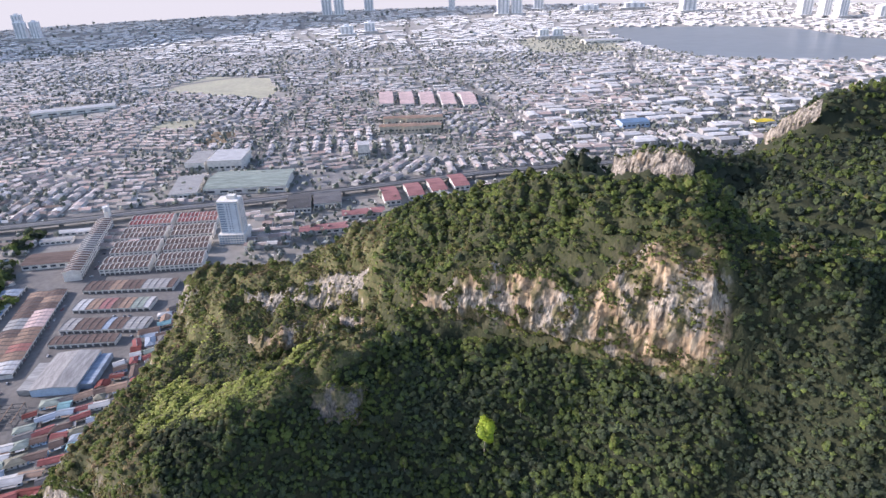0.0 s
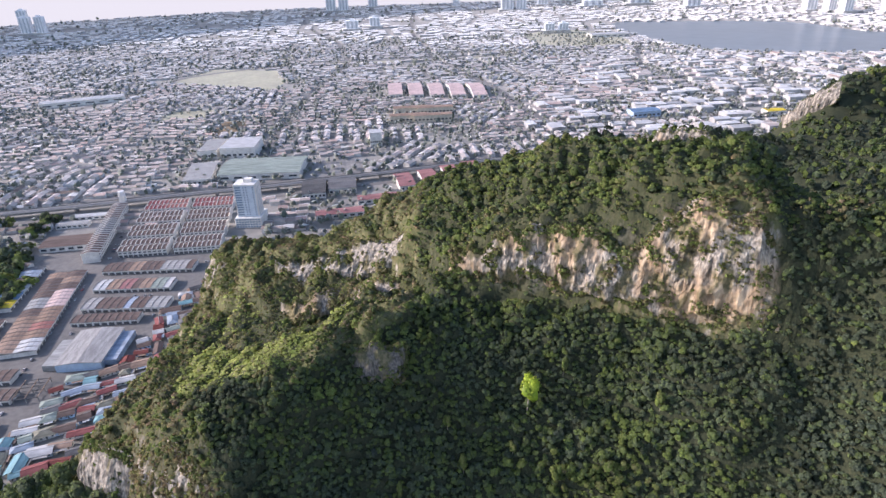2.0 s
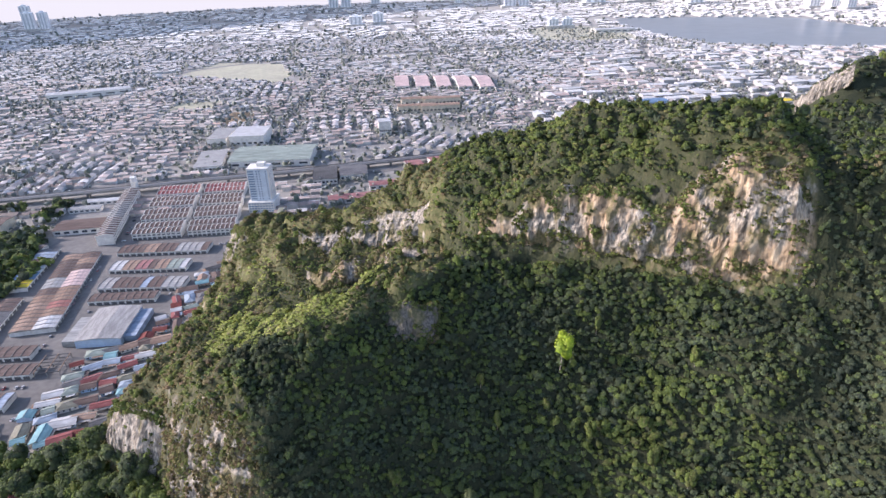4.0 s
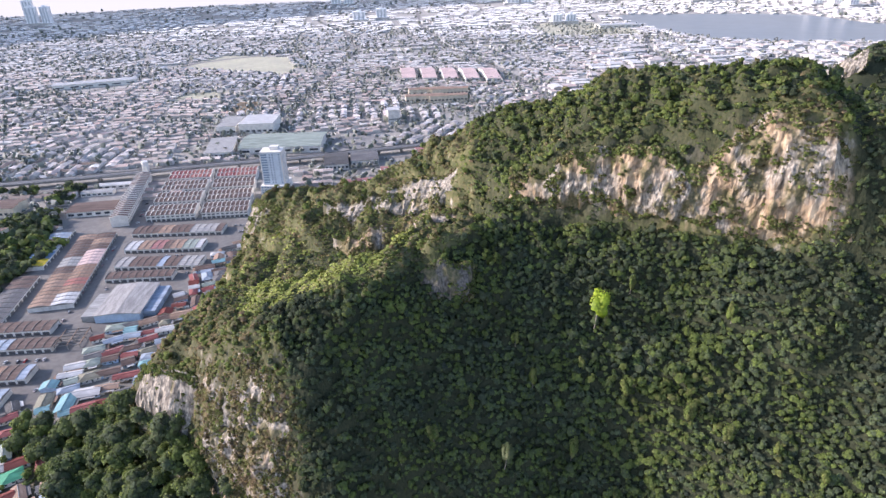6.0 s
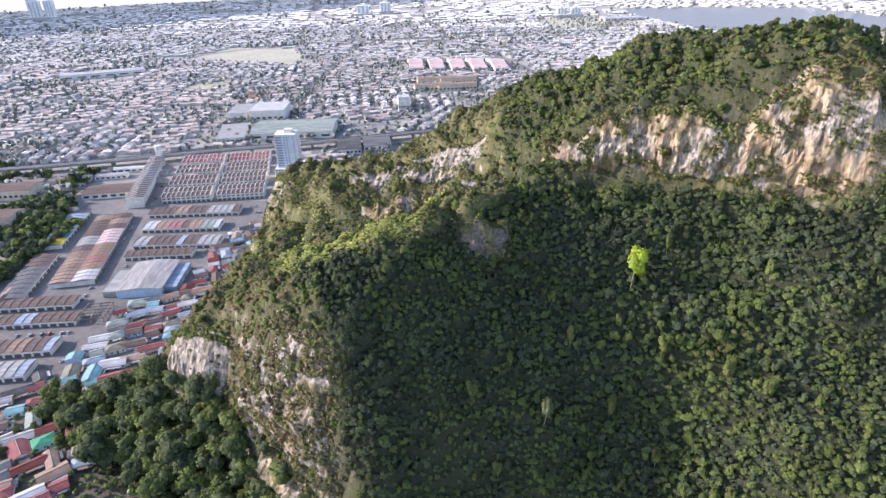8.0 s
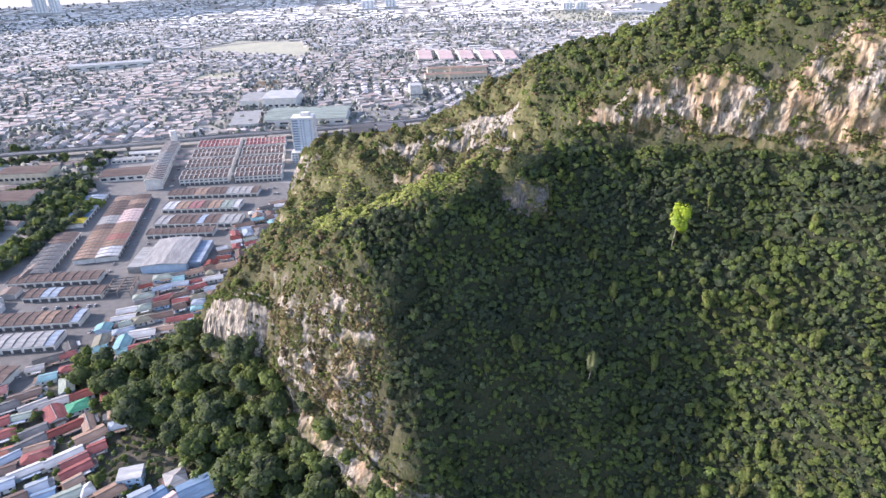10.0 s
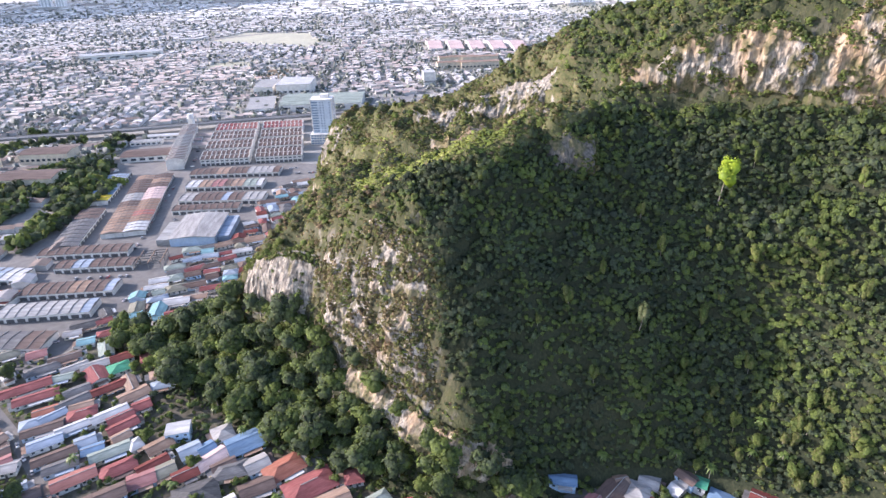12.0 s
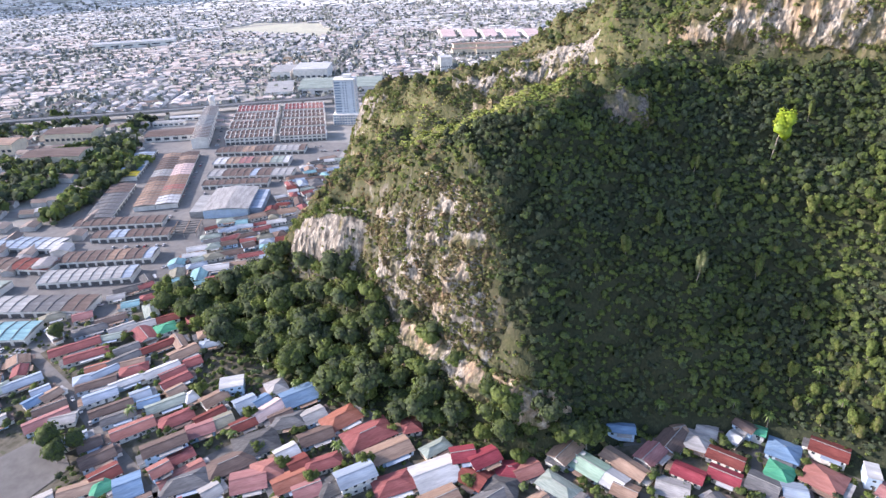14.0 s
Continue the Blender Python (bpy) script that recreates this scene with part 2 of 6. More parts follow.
# town roofs: the veil grows with distance and stands in for haze
TOWN_ROOFS = material("mixed_town_roofs", [(0.13, 0.095, 0.08), (0.2, 0.15, 0.13), (0.24, 0.205, 0.19), (0.40, 0.39, 0.38), (0.17, 0.13, 0.115)], 6, 0.6, 0.0, pick="island", haze_sheen=0.7)
HAZED_ROOFS = material("hazed_distant_roofs", [(0.14, 0.11, 0.10), (0.24, 0.20, 0.18), (0.30, 0.28, 0.27), (0.42, 0.41, 0.40), (0.20, 0.16, 0.14)], 8, 0.6, 0.0, pick="island", haze_sheen=1.0)
TILE_ROOFS = material("brown_tile_roofs", [(0.13, 0.075, 0.055), (0.19, 0.12, 0.09), (0.25, 0.19, 0.155), (0.34, 0.17, 0.12), (0.42, 0.40, 0.37)], 6, 0.65, 0.0, pick="island", haze_sheen=0.8)
WEST_ROOFS = material("dark_brown_roofs", [(0.10, 0.065, 0.05), (0.16, 0.11, 0.085), (0.22, 0.17, 0.14), (0.13, 0.09, 0.075), (0.34, 0.36, 0.38)], 3, 0.75, 0.1, pick="island", haze_sheen=0.15)
SHED_ROOFS = material("pale_shed_roofs", [(0.24, 0.24, 0.25), (0.46, 0.46, 0.45), (0.34, 0.33, 0.31), (0.52, 0.52, 0.52), (0.19, 0.14, 0.12), (0.30, 0.17, 0.13)], 10, 0.5, 0.0, pick="island", haze_sheen=0.35)
# far walls and towers coloured paler than they are, for haze
HAZED_WALLS = material("hazed_walls", [(0.32, 0.305, 0.285), (0.46, 0.44, 0.415), (0.60, 0.58, 0.545)], 3, 0.8, 0.0, pick="island", haze_sheen=0.85)
HAZED_TOWER_WALLS = material("hazed_tower_walls", [(0.72, 0.74, 0.76), (0.84, 0.84, 0.84)], 4, 0.7, 0.0, pick="island", haze_sheen=0.85)


# ---- mesh helpers ----
def mesh_of(name, verts, faces, mats, slots=None, tint=None, smooth=False, normals=None):
    """A mesh from arrays: verts n x 3; faces a list of arrays, each of faces with one number of corners; slots: one array of material numbers for each."""
    me = bpy.data.meshes.new(name)
    verts = np.asarray(verts, np.float32)
    loops = np.concatenate([np.asarray(f, np.int32).ravel() for f in faces])
    sizes = np.concatenate([np.full(len(f), np.asarray(f).shape[1], np.int32) for f in faces])
    me.vertices.add(len(verts))
    me.vertices.foreach_set("co", verts.ravel())
    me.loops.add(len(loops))
    me.loops.foreach_set("vertex_index", loops)
    me.polygons.add(len(sizes))
    starts = np.zeros(len(sizes), np.int32)
    starts[1:] = np.cumsum(sizes)[:-1]
    me.polygons.foreach_set("loop_start", starts)
    for m in mats:
        me.materials.append(m)
    if slots is not None:
        me.polygons.foreach_set("material_index", np.concatenate([np.asarray(s, np.int32) for s in slots]))
    me.polygons.foreach_set("use_smooth", np.full(len(sizes), smooth or normals is not None))
    if tint is not None:
        me.attributes.new("tint", "FLOAT", "POINT").data.foreach_set("value", np.asarray(tint, np.float32))
    me.update(calc_edges=True)
    me.validate()
    if normals is not None:
        me.normals_split_custom_set_from_vertices(np.asarray(normals, np.float32))
    return me


def from_bm(name, bm, mat):
    me = bpy.data.meshes.new(name)
    bm.to_mesh(me)
    bm.free()
    me.materials.append(mat)
    return me


def box(l, d, h, x=0, y=0, z=0, bevel=0.0):
    """A bmesh box, its base centred at x, y, z."""
    bm = bmesh.new()
    bmesh.ops.create_cube(bm, size=1, matrix=Matrix.Translation((x, y, z + h / 2)) @ Matrix.Diagonal((l, d, h, 1)))
    if bevel:
        bmesh.ops.bevel(bm, geom=bm.edges[:], offset=bevel, segments=1, affect="EDGES")
    return bm


def part(name, data, material_, parent, label="", at=None):
    """One mesh object under a thing or a part: from a bmesh, or sharing a mesh."""
    me = from_bm(name, data, material_) if isinstance(data, bmesh.types.BMesh) else data
    ob = new(name, me)
    ob.parent = parent
    if at is not None:
        ob.matrix_basis = at
    return tagged(ob, label)


def thing(name, m, label, category, group=""):
    ob = new(name)
    ob.empty_display_size = 0.5
    ob.matrix_basis = m
    return tagged(ob, label, category, group)


RNG = np.random.default_rng(7)


def hashed(ix, iy, iz):
    h = (ix * 374761393 + iy * 668265263 + iz * 1274126177) & 0x7FFFFFFF
    h = ((h ^ (h >> 13)) * 1103515245) & 0x7FFFFFFF
    return ((h ^ (h >> 16)) & 0xFFFF) / 65535.0


def lumps(x, y, z=0.0, octaves=4):
    """Smooth noise in about -1 to 1, of unit size."""
    x, y = np.asarray(x, float), np.asarray(y, float)
    z = np.broadcast_to(np.asarray(z, float), x.shape)
    total, amp, norm = np.zeros(x.shape), 1.0, 0.0
    for o in range(octaves):
        fx, fy, fz = np.floor(x), np.floor(y), np.floor(z)
        tx, ty, tz = x - fx, y - fy, z - fz
        tx, ty, tz = tx * tx * (3 - 2 * tx), ty * ty * (3 - 2 * ty), tz * tz * (3 - 2 * tz)
        ix, iy, iz = fx.astype(np.int64) + 57 * o, fy.astype(np.int64), fz.astype(np.int64)
        v = 0
        for a in (0, 1):
            for b in (0, 1):
                for c in (0, 1):
                    v = v + hashed(ix + a, iy + b, iz + c) * (tx if a else 1 - tx) * (ty if b else 1 - ty) * (tz if c else 1 - tz)
        total, norm = total + amp * (2 * v - 1), norm + amp
        x, y, z, amp = x * 2.03 + 3.1, y * 2.03 + 1.7, z * 2.03 + 5.3, amp * 0.5
    return total / norm


def in_shape(x, y, points):
    inside = np.zeros(np.shape(x), bool)
    for (ax, ay), (bx, by) in zip(points, points[1:] + points[:1]):
        cross = (ay > y) != (by > y)
        inside ^= cross & (x < (bx - ax) * (y - ay) / (by - ay + 1e-9) + ax)
    return inside


# ---- the hill's form, from its break lines ----
LINES = []


def line(step, *points):
    """A break line of the hill: (x, y, z) corners, followed every step metres."""
    for a, b in zip(points, points[1:]):
        n = max(1, round(math.dist(a[:2], b[:2]) / step))
        LINES.extend(tuple(p + (q - p) * i / n for p, q in zip(a, b)) for i in range(n))
    LINES.append(points[-1])


# feet of the hill, and the plain beyond them
line(16, (-316, 276, 0), (-312, 254, 0), (-290, 214, 0), (-245, 180, 0), (-205, 160, 0), (-168, 142, 0), (-135, 128, 0), (-100, 130, 0), (-70, 147, 2), (-40, 149, 2), (-10, 144, 4), (20, 130, 5), (50, 110, 5), (90, 92, 5))
line(30, (90, 92, 5), (140, 70, 5), (240, 50, 5), (400, 60, 5), (620, 120, 5), (900, 220, 5))
line(14, (-316, 276, 0), (-298, 296, 0), (-291, 330, 0), (-288, 370, 0), (-284, 404, 0), (-276, 450, 0), (-255, 500, 0), (-215, 545, 0), (-140, 560, 0))
line(30, (-140, 560, 0), (-60, 575, 0), (20, 610, 0), (80, 680, 0), (150, 750, 0), (240, 800, 0), (330, 860, 0), (430, 930, 0), (560, 1010, 0), (780, 1060, 0), (1000, 1060, 0))
line(60, (-420, 300, -4), (-352, 262, -4), (-335, 205, -4), (-230, 130, -4), (-120, 90, -4), (20, 80, -4), (90, 50, -4), (300, 0, -4), (900, 120, -4))
line(40, (-420, 300, -4), (-345, 310, -4), (-330, 380, -4), (-322, 470, -4), (-260, 600, -4), (-60, 640, -4), (60, 740, -4), (240, 880, -4), (430, 1010, -4), (780, 1140, -4), (1050, 1140, -4))
# west face: talus, base of the cliff, its middle and its upper edge
line(12, (-296, 264, 8), (-264, 246, 28), (-238, 224, 30), (-207, 200, 24), (-182, 183, 21), (-161, 164, 20), (-143, 146, 14), (-130, 141, 20), (-113, 148, 30), (-87, 160, 24), (-63, 159, 34), (-42, 157, 26), (-18, 166, 25), (12, 160, 24), (31, 154, 31), (44, 146, 30))
line(12, (-264, 254, 50), (-241, 241, 62), (-214, 224, 66), (-192, 206, 72), (-170, 191, 76), (-151, 177, 78), (-137, 167, 64), (-122, 157, 50), (-110, 152, 36))
line(12, (-278, 322, 20), (-258, 324, 46), (-236, 308, 76), (-222, 276, 84), (-209, 244, 90), (-194, 222, 98), (-172, 209, 108), (-150, 192, 110), (-134, 185, 104), (-122, 189, 104))
line(14, (-280, 376, 12), (-262, 372, 42), (-240, 362, 68), (-216, 340, 86))
# the spur, its crest and the shaded side of the bowl
line(12, (-184, 230, 106), (-173, 232, 114), (-152, 222, 122), (-137, 220, 129), (-116, 212, 128), (-105, 226, 134), (-91, 240, 138), (-72, 250, 142), (-50, 268, 146), (-36, 282, 148))
line(12, (-119, 193, 108), (-104, 204, 112), (-84, 224, 121), (-62, 233, 123), (-45, 235, 121))
line(12, (-116, 168, 66), (-108, 176, 80), (-96, 179, 76), (-78, 184, 74), (-62, 180, 64), (-45, 179, 66), (-29, 183, 55), (-9, 188, 54), (17, 185, 54), (44, 176, 62), (63, 167, 70), (84, 157, 72), (112, 142, 74))
line(14, (-86, 203, 93), (-66, 204, 92), (-40, 206, 88), (-18, 209, 83), (10, 206, 84), (36, 198, 87), (62, 197, 95), (82, 187, 92), (102, 177, 92))
line(12, (-50, 230, 108), (-29, 230, 110), (0, 229, 107), (24, 230, 110), (47, 219, 112), (68, 210, 117), (88, 198, 119), (107, 196, 118), (130, 200, 134))
# the inner cliff: slope below it, base, upper edge
line(12, (-17, 262, 136), (24, 246, 137), (51, 243, 138), (73, 230, 143), (96, 222, 144), (108, 210, 146))
line(9, (-46, 293, 148), (-30, 287, 150), (-5, 284, 147), (17, 273, 150), (47, 257, 153), (83, 242, 150), (102, 229, 152), (123, 217, 147))
line(9, (-42, 298, 160), (-18, 291, 172), (0, 287, 188), (18, 281, 188), (42, 267, 188), (56, 265, 194), (66, 261, 203), (76, 260, 208), (92, 249, 207), (104, 243, 208), (120, 247, 205), (140, 245, 200))
line(10, (103, 231, 172), (112, 232, 176), (123, 230, 175), (144, 224, 173))
# main ridge and the slopes under it
line(14, (-187, 380, 113), (-165, 376, 119), (-133, 393, 126), (-84, 398, 159), (-44, 391, 174), (0, 356, 195), (26, 342, 211), (46, 328, 213), (60, 320, 207), (74, 310, 218), (90, 296, 224), (99, 276, 224), (104, 255, 214))
line(12, (58, 278, 206), (75, 266, 211), (93, 262, 220))
line(14, (99, 280, 224), (112, 288, 222), (126, 300, 214), (140, 330, 196))
line(12, (146, 240, 203), (165, 244, 203), (205, 252, 198), (270, 262, 186))
line(14, (126, 262, 207), (142, 276, 200), (156, 300, 186), (158, 350, 160))
line(14, (-215, 300, 78), (-165, 315, 105), (-126, 304, 111), (-101, 338, 122), (-73, 316, 131), (-46, 303, 152))
line(14, (-62, 332, 162), (-29, 314, 168), (3, 312, 191), (28, 298, 196), (44, 285, 198))
line(10, (-266, 442, 6), (-250, 436, 44), (-238, 430, 82), (-228, 424, 102), (-208, 402, 108), (-187, 380, 113))
line(12, (-234, 434, 90), (-227, 450, 82), (-206, 476, 60))
line(12, (-252, 452, 22), (-238, 478, 22))
line(14, (143, 232, 186), (150, 210, 167), (160, 185, 150), (180, 150, 120), (260, 160, 130))
line(25, (-206, 476, 60), (-170, 478, 58), (-120, 478, 62), (-40, 480, 90), (40, 470, 130), (80, 420, 165), (140, 400, 160))
# the farther ridges
line(25, (62, 530, 140), (80, 540, 158), (98, 545, 164), (115, 555, 156), (126, 566, 130), (140, 600, 100), (154, 664, 112), (176, 652, 126), (200, 640, 138), (220, 628, 140), (250, 650, 128), (300, 715, 102), (350, 745, 92), (382, 774, 122), (402, 764, 146), (425, 764, 158), (462, 800, 166), (545, 830, 164), (640, 900, 164), (800, 900, 160))
line(30, (190, 370, 140), (260, 410, 128), (340, 430, 140), (460, 480, 150), (640, 560, 160))
line(25, (118, 490, 118), (150, 530, 96), (180, 578, 86), (230, 560, 98), (300, 620, 104))
line(30, (260, 511, 136), (301, 470, 138), (360, 600, 124), (480, 720, 122))


def _solve():
    p = np.array(LINES)
    a = np.hypot(p[:, None, 0] - p[None, :, 0], p[:, None, 1] - p[None, :, 1])
    n = len(p)
    m = np.zeros((n + 1, n + 1))
    m[:n, :n], m[n, :n], m[:n, n] = a - 3.0 * np.eye(n), 1, 1
    return p, np.linalg.solve(m, np.append(p[:, 2], 0))


KNOTS, WEIGHTS = _solve()


def bare(x, y):
    """Height of the smooth hill."""
    x, y = np.asarray(x, float), np.asarray(y, float)
    flat_x, flat_y, out = x.ravel(), y.ravel(), np.empty(x.size)
    for i in range(0, x.size, 20000):
        s = slice(i, i + 20000)
        d = np.hypot(flat_x[s, None] - KNOTS[None, :, 0], flat_y[s, None] - KNOTS[None, :, 1])
        out[s] = d @ WEIGHTS[:-1] + WEIGHTS[-1]
    return np.maximum(out, -4).reshape(x.shape)


# ---- ground and hill ----
def strip(points, width, z=0.05, left=None, thick=0.0):
    """A band of that width along a line of (x, y) corners, as verts and quads; with thickness, a closed slab."""
    p = np.array(points, float)
    d = np.gradient(p, axis=0)
    d /= np.hypot(d[:, 0], d[:, 1])[:, None]
    nrm = np.stack([-d[:, 1], d[:, 0]], 1) * width / 2
    n, zz = len(p), np.full((len(p), 1), z)
    v = [np.hstack([p + nrm, zz]), np.hstack([p - nrm, zz])]
    i = np.arange(n - 1)
    q = [np.stack([i, n + i, n + i + 1, i + 1], 1)]
    if thick:
        v += [np.hstack([p + nrm, zz - thick]), np.hstack([p - nrm, zz - thick])]
        q += [np.stack([i + 1, 2 * n + i + 1, 2 * n + i, i], 1), np.stack([n + i, 3 * n + i, 3 * n + i + 1, n + i + 1], 1), np.stack([2 * n + i, 2 * n + i + 1, 3 * n + i + 1, 3 * n + i], 1)]
    return np.vstack(v), [np.vstack(q)]


def smooth_line(points, step=25):
    """The same line with rounded bends."""
    p = [Vector((*q, 0)) for q in points]
    out = []
    for i in range(len(p) - 1):
        a, b, c, d = p[max(i - 1, 0)], p[i], p[i + 1], p[min(i + 2, len(p) - 1)]
        n = max(1, int((c - b).length / step))
        for k in range(n):
            t = k / n
            q = 0.5 * ((2 * b) + (c - a) * t + (2 * a - 5 * b + 4 * c - d) * t * t + (3 * b - a - 3 * c + d) * t ** 3)
            out.append((q.x, q.y))
    return out + [tuple(p[-1][:2])]


def patch(name, points, mat, z, label, category):
    v = np.array([(x, y, z) for x, y in points])
    ob = new(name, mesh_of(name, v, [np.arange(len(v))[None, :]], [mat]))
    return tagged(ob, label, category, kind="structure")


ground_xy = np.array([-9000, -2500, -1200, -600, -300, 0, 300, 600, 1200, 2500, 9000], float)
gx, gy = np.meshgrid(ground_xy, ground_xy + 500)
n = len(ground_xy)
i, j = np.meshgrid(np.arange(n - 1), np.arange(n - 1))
a = (j * n + i).ravel()
tagged(new("ground", mesh_of("ground", np.stack([gx.ravel(), gy.ravel(), 0 * gx.ravel()], 1), [np.stack([a, a + 1, a + n + 1, a + n], 1)], [GROUND])),
       "flat ground of the town, mixed soil, grass and concrete", "ground", kind="structure")

HX = np.concatenate([np.arange(-372, 186, 2.5), np.arange(186, 320, 5.0), np.arange(320, 1000, 10.0)])
HY = np.concatenate([np.arange(36, 90, 5.0), np.arange(90, 430, 2.5), np.arange(430, 620, 5.0), np.arange(620, 1130, 8.0)])
hx, hy = np.meshgrid(HX, HY)
hz = bare(hx, hy)
rough = np.clip((hz + 2) / 35, 0, 1)
calm = np.where((hx > -112) & (hx < 220) & (hy < np.interp(hx, [-112, -91, -50, 17, 83, 112, 135, 400], [185, 228, 254, 258, 230, 213, 220, 230])), 0.35, 1.0)
hz = hz + rough * calm * (8.0 * lumps(hx / 30, hy / 30, 0.3, 3) + 4.6 * lumps(hx / 10, hy / 10, 4.1, 3))
ledge = 13.0 + 4.0 * lumps(hx / 70, hy / 70, 8.0, 2)
stair = hz / ledge + 1.3 * lumps(hx / 34, hy / 34, 2.2, 3)
rest = stair - np.floor(stair)
hz = hz + rough * calm * ledge * (np.clip((rest - 0.3) / 0.4, 0, 1) - rest) * 0.85
broad = hz.copy()
for _ in range(6):
    broad[1:-1, 1:-1] = (broad[1:-1, 1:-1] * 2 + broad[:-2, 1:-1] + broad[2:, 1:-1] + broad[1:-1, :-2] + broad[1:-1, 2:]) / 6
LEAN_X, LEAN_Y = np.gradient(broad, HX, axis=1), np.gradient(broad, HY, axis=0)
STEEP = np.hypot(np.gradient(hz, HX, axis=1), np.gradient(hz, HY, axis=0))
n = len(HX)
i, j = np.meshgrid(np.arange(n - 1), np.arange(len(HY) - 1))
a = (j * n + i).ravel()
quads = np.stack([a, a + 1, a + n + 1, a + n], 1)
keep = hz.ravel()[quads].max(1) > -2.5
wob = rough * 1.6
hill_xy = np.stack([(hx + wob * lumps(hx / 6, hy / 6, hz / 6, 3)).ravel(), (hy + wob * lumps(hx / 6 + 40, hy / 6, hz / 6, 3)).ravel(), hz.ravel()], 1)
def in_bowl(x, y):
    """The sheltered bowl under the inner cliff and the ravine east of it, with tall forest."""
    crest = np.interp(x, [-170, -150, -136, -114, -91, -70, -50, -36, -5, 17, 47, 83, 106, 120, 150, 400], [228, 225, 221, 215, 237, 250, 274, 284, 280, 269, 253, 238, 226, 244, 246, 275])
    return (x > np.interp(y, [130, 150, 165, 180, 200, 225], [-112, -126, -136, -141, -148, -165])) & (y < crest)


LAWN = [(-178, 230), (-152, 230), (-126, 225), (-110, 231), (-97, 260), (-86, 274), (-98, 281), (-112, 266), (-122, 250), (-140, 256), (-158, 270), (-176, 288), (-192, 302), (-198, 280), (-188, 250)]
FLANK = [(-198, 280), (-180, 286), (-164, 330), (-188, 366), (-214, 356), (-216, 320)]
SADDLE = [(-176, 262), (-120, 246), (-92, 262), (-86, 300), (-100, 335), (-160, 345), (-172, 310)]


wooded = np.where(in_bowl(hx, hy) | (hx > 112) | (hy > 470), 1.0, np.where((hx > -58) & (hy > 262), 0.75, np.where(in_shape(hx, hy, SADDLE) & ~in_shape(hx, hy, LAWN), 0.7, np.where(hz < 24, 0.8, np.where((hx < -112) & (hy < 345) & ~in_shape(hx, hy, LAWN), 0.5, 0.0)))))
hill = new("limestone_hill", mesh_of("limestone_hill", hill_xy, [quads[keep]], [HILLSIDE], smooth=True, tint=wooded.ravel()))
tagged(hill, "steep limestone hill with grey cliffs, scrub and turf", "hill", kind="structure")


def sample(field, x, y):
    """The value of a field of the hill's grid at x, y."""
    x, y = np.asarray(x, float), np.asarray(y, float)
    fx, fy = np.interp(x, HX, np.arange(len(HX))), np.interp(y, HY, np.arange(len(HY)))
    ix, iy = np.minimum(fx.astype(int), len(HX) - 2), np.minimum(fy.astype(int), len(HY) - 2)
    tx, ty = fx - ix, fy - iy
    return (field[iy, ix] * (1 - tx) + field[iy, ix + 1] * tx) * (1 - ty) + (field[iy + 1, ix] * (1 - tx) + field[iy + 1, ix + 1] * tx) * ty


def height(x, y):
    inside = (np.asarray(x) > HX[0]) & (np.asarray(x) < HX[-1]) & (np.asarray(y) > HY[0]) & (np.asarray(y) < HY[-1])
    return np.where(inside, np.maximum(sample(hz, x, y), 0), 0.0)


def resample(points, n):
    p = np.array(points, float)
    s = np.append(0, np.cumsum(np.linalg.norm(np.diff(p, axis=0), axis=1)))
    at = np.linspace(0, s[-1], n)
    return np.stack([np.interp(at, s, p[:, k]) for k in range(3)], 1)


FACES = []


def cliff(name, base, top, label, step=1.0, bulge=1.5, push=1.6, ragged=11.0, mat=None, scrub=0.12, upright=1.0):
    """A rock face between a base line and a top line, fluted and ragged, that stands proud of the slope behind it."""
    length = np.linalg.norm(np.diff(np.array(base, float), axis=0), axis=1).sum()
    tall = np.linalg.norm(np.array(top, float).mean(0) - np.array(base, float).mean(0))
    nu, nv = int(length / step), max(8, int(tall / step))
    b, t = resample(base, nu), resample(top, nu)
    v = np.linspace(0, 1, nv)[:, None, None]
    p = b[None] * (1 - v) + t[None] * v
    u = np.arange(nu) / nu
    p[..., 2] += ragged * (2 * v[..., 0] - 1) * lumps(np.broadcast_to(u * length / 15, p.shape[:2]), np.zeros(p.shape[:2]) + 7 * v[..., 0].round(), 0.5, 4)
    d = np.gradient(b, axis=0)
    out = np.stack([d[:, 1], -d[:, 0], 0 * d[:, 0]], 1)
    out /= np.linalg.norm(out, axis=1)[:, None] + 1e-9
    x, y, z = p[..., 0], p[..., 1], p[..., 2]
    flute = lumps(x / 3.2, y / 3.2, z / 13 / upright, 4) * 2.6 + lumps(x / 12, y / 12, z / 9 / upright, 3) * 4.2 / upright ** 0.5 + lumps(x / 2.2, y / 2.2, z / 4.5 / upright, 3) * 1.5 / upright ** 0.5
    edge = np.minimum(1, 5 * np.minimum(u, 1 - u))[None] * np.sin(np.pi * np.clip(v[..., 0] * 0.96 + 0.02, 0, 1)) ** 0.5
    p = p + out[None] * ((flute + push) * edge - 3.0 * (1 - edge) + bulge * np.sin(np.pi * v[..., 0]) * edge)[..., None]
    i, j = np.meshgrid(np.arange(nu - 1), np.arange(nv - 1))
    a = (j * nu + i).ravel()
    FACES.append((p, out, scrub))
    ob = new(name, mesh_of(name, p.reshape(-1, 3), [np.stack([a, a + 1, a + nu + 1, a + nu], 1)], [mat or LIMESTONE]))
    return tagged(ob, label, "cliff", kind="structure")


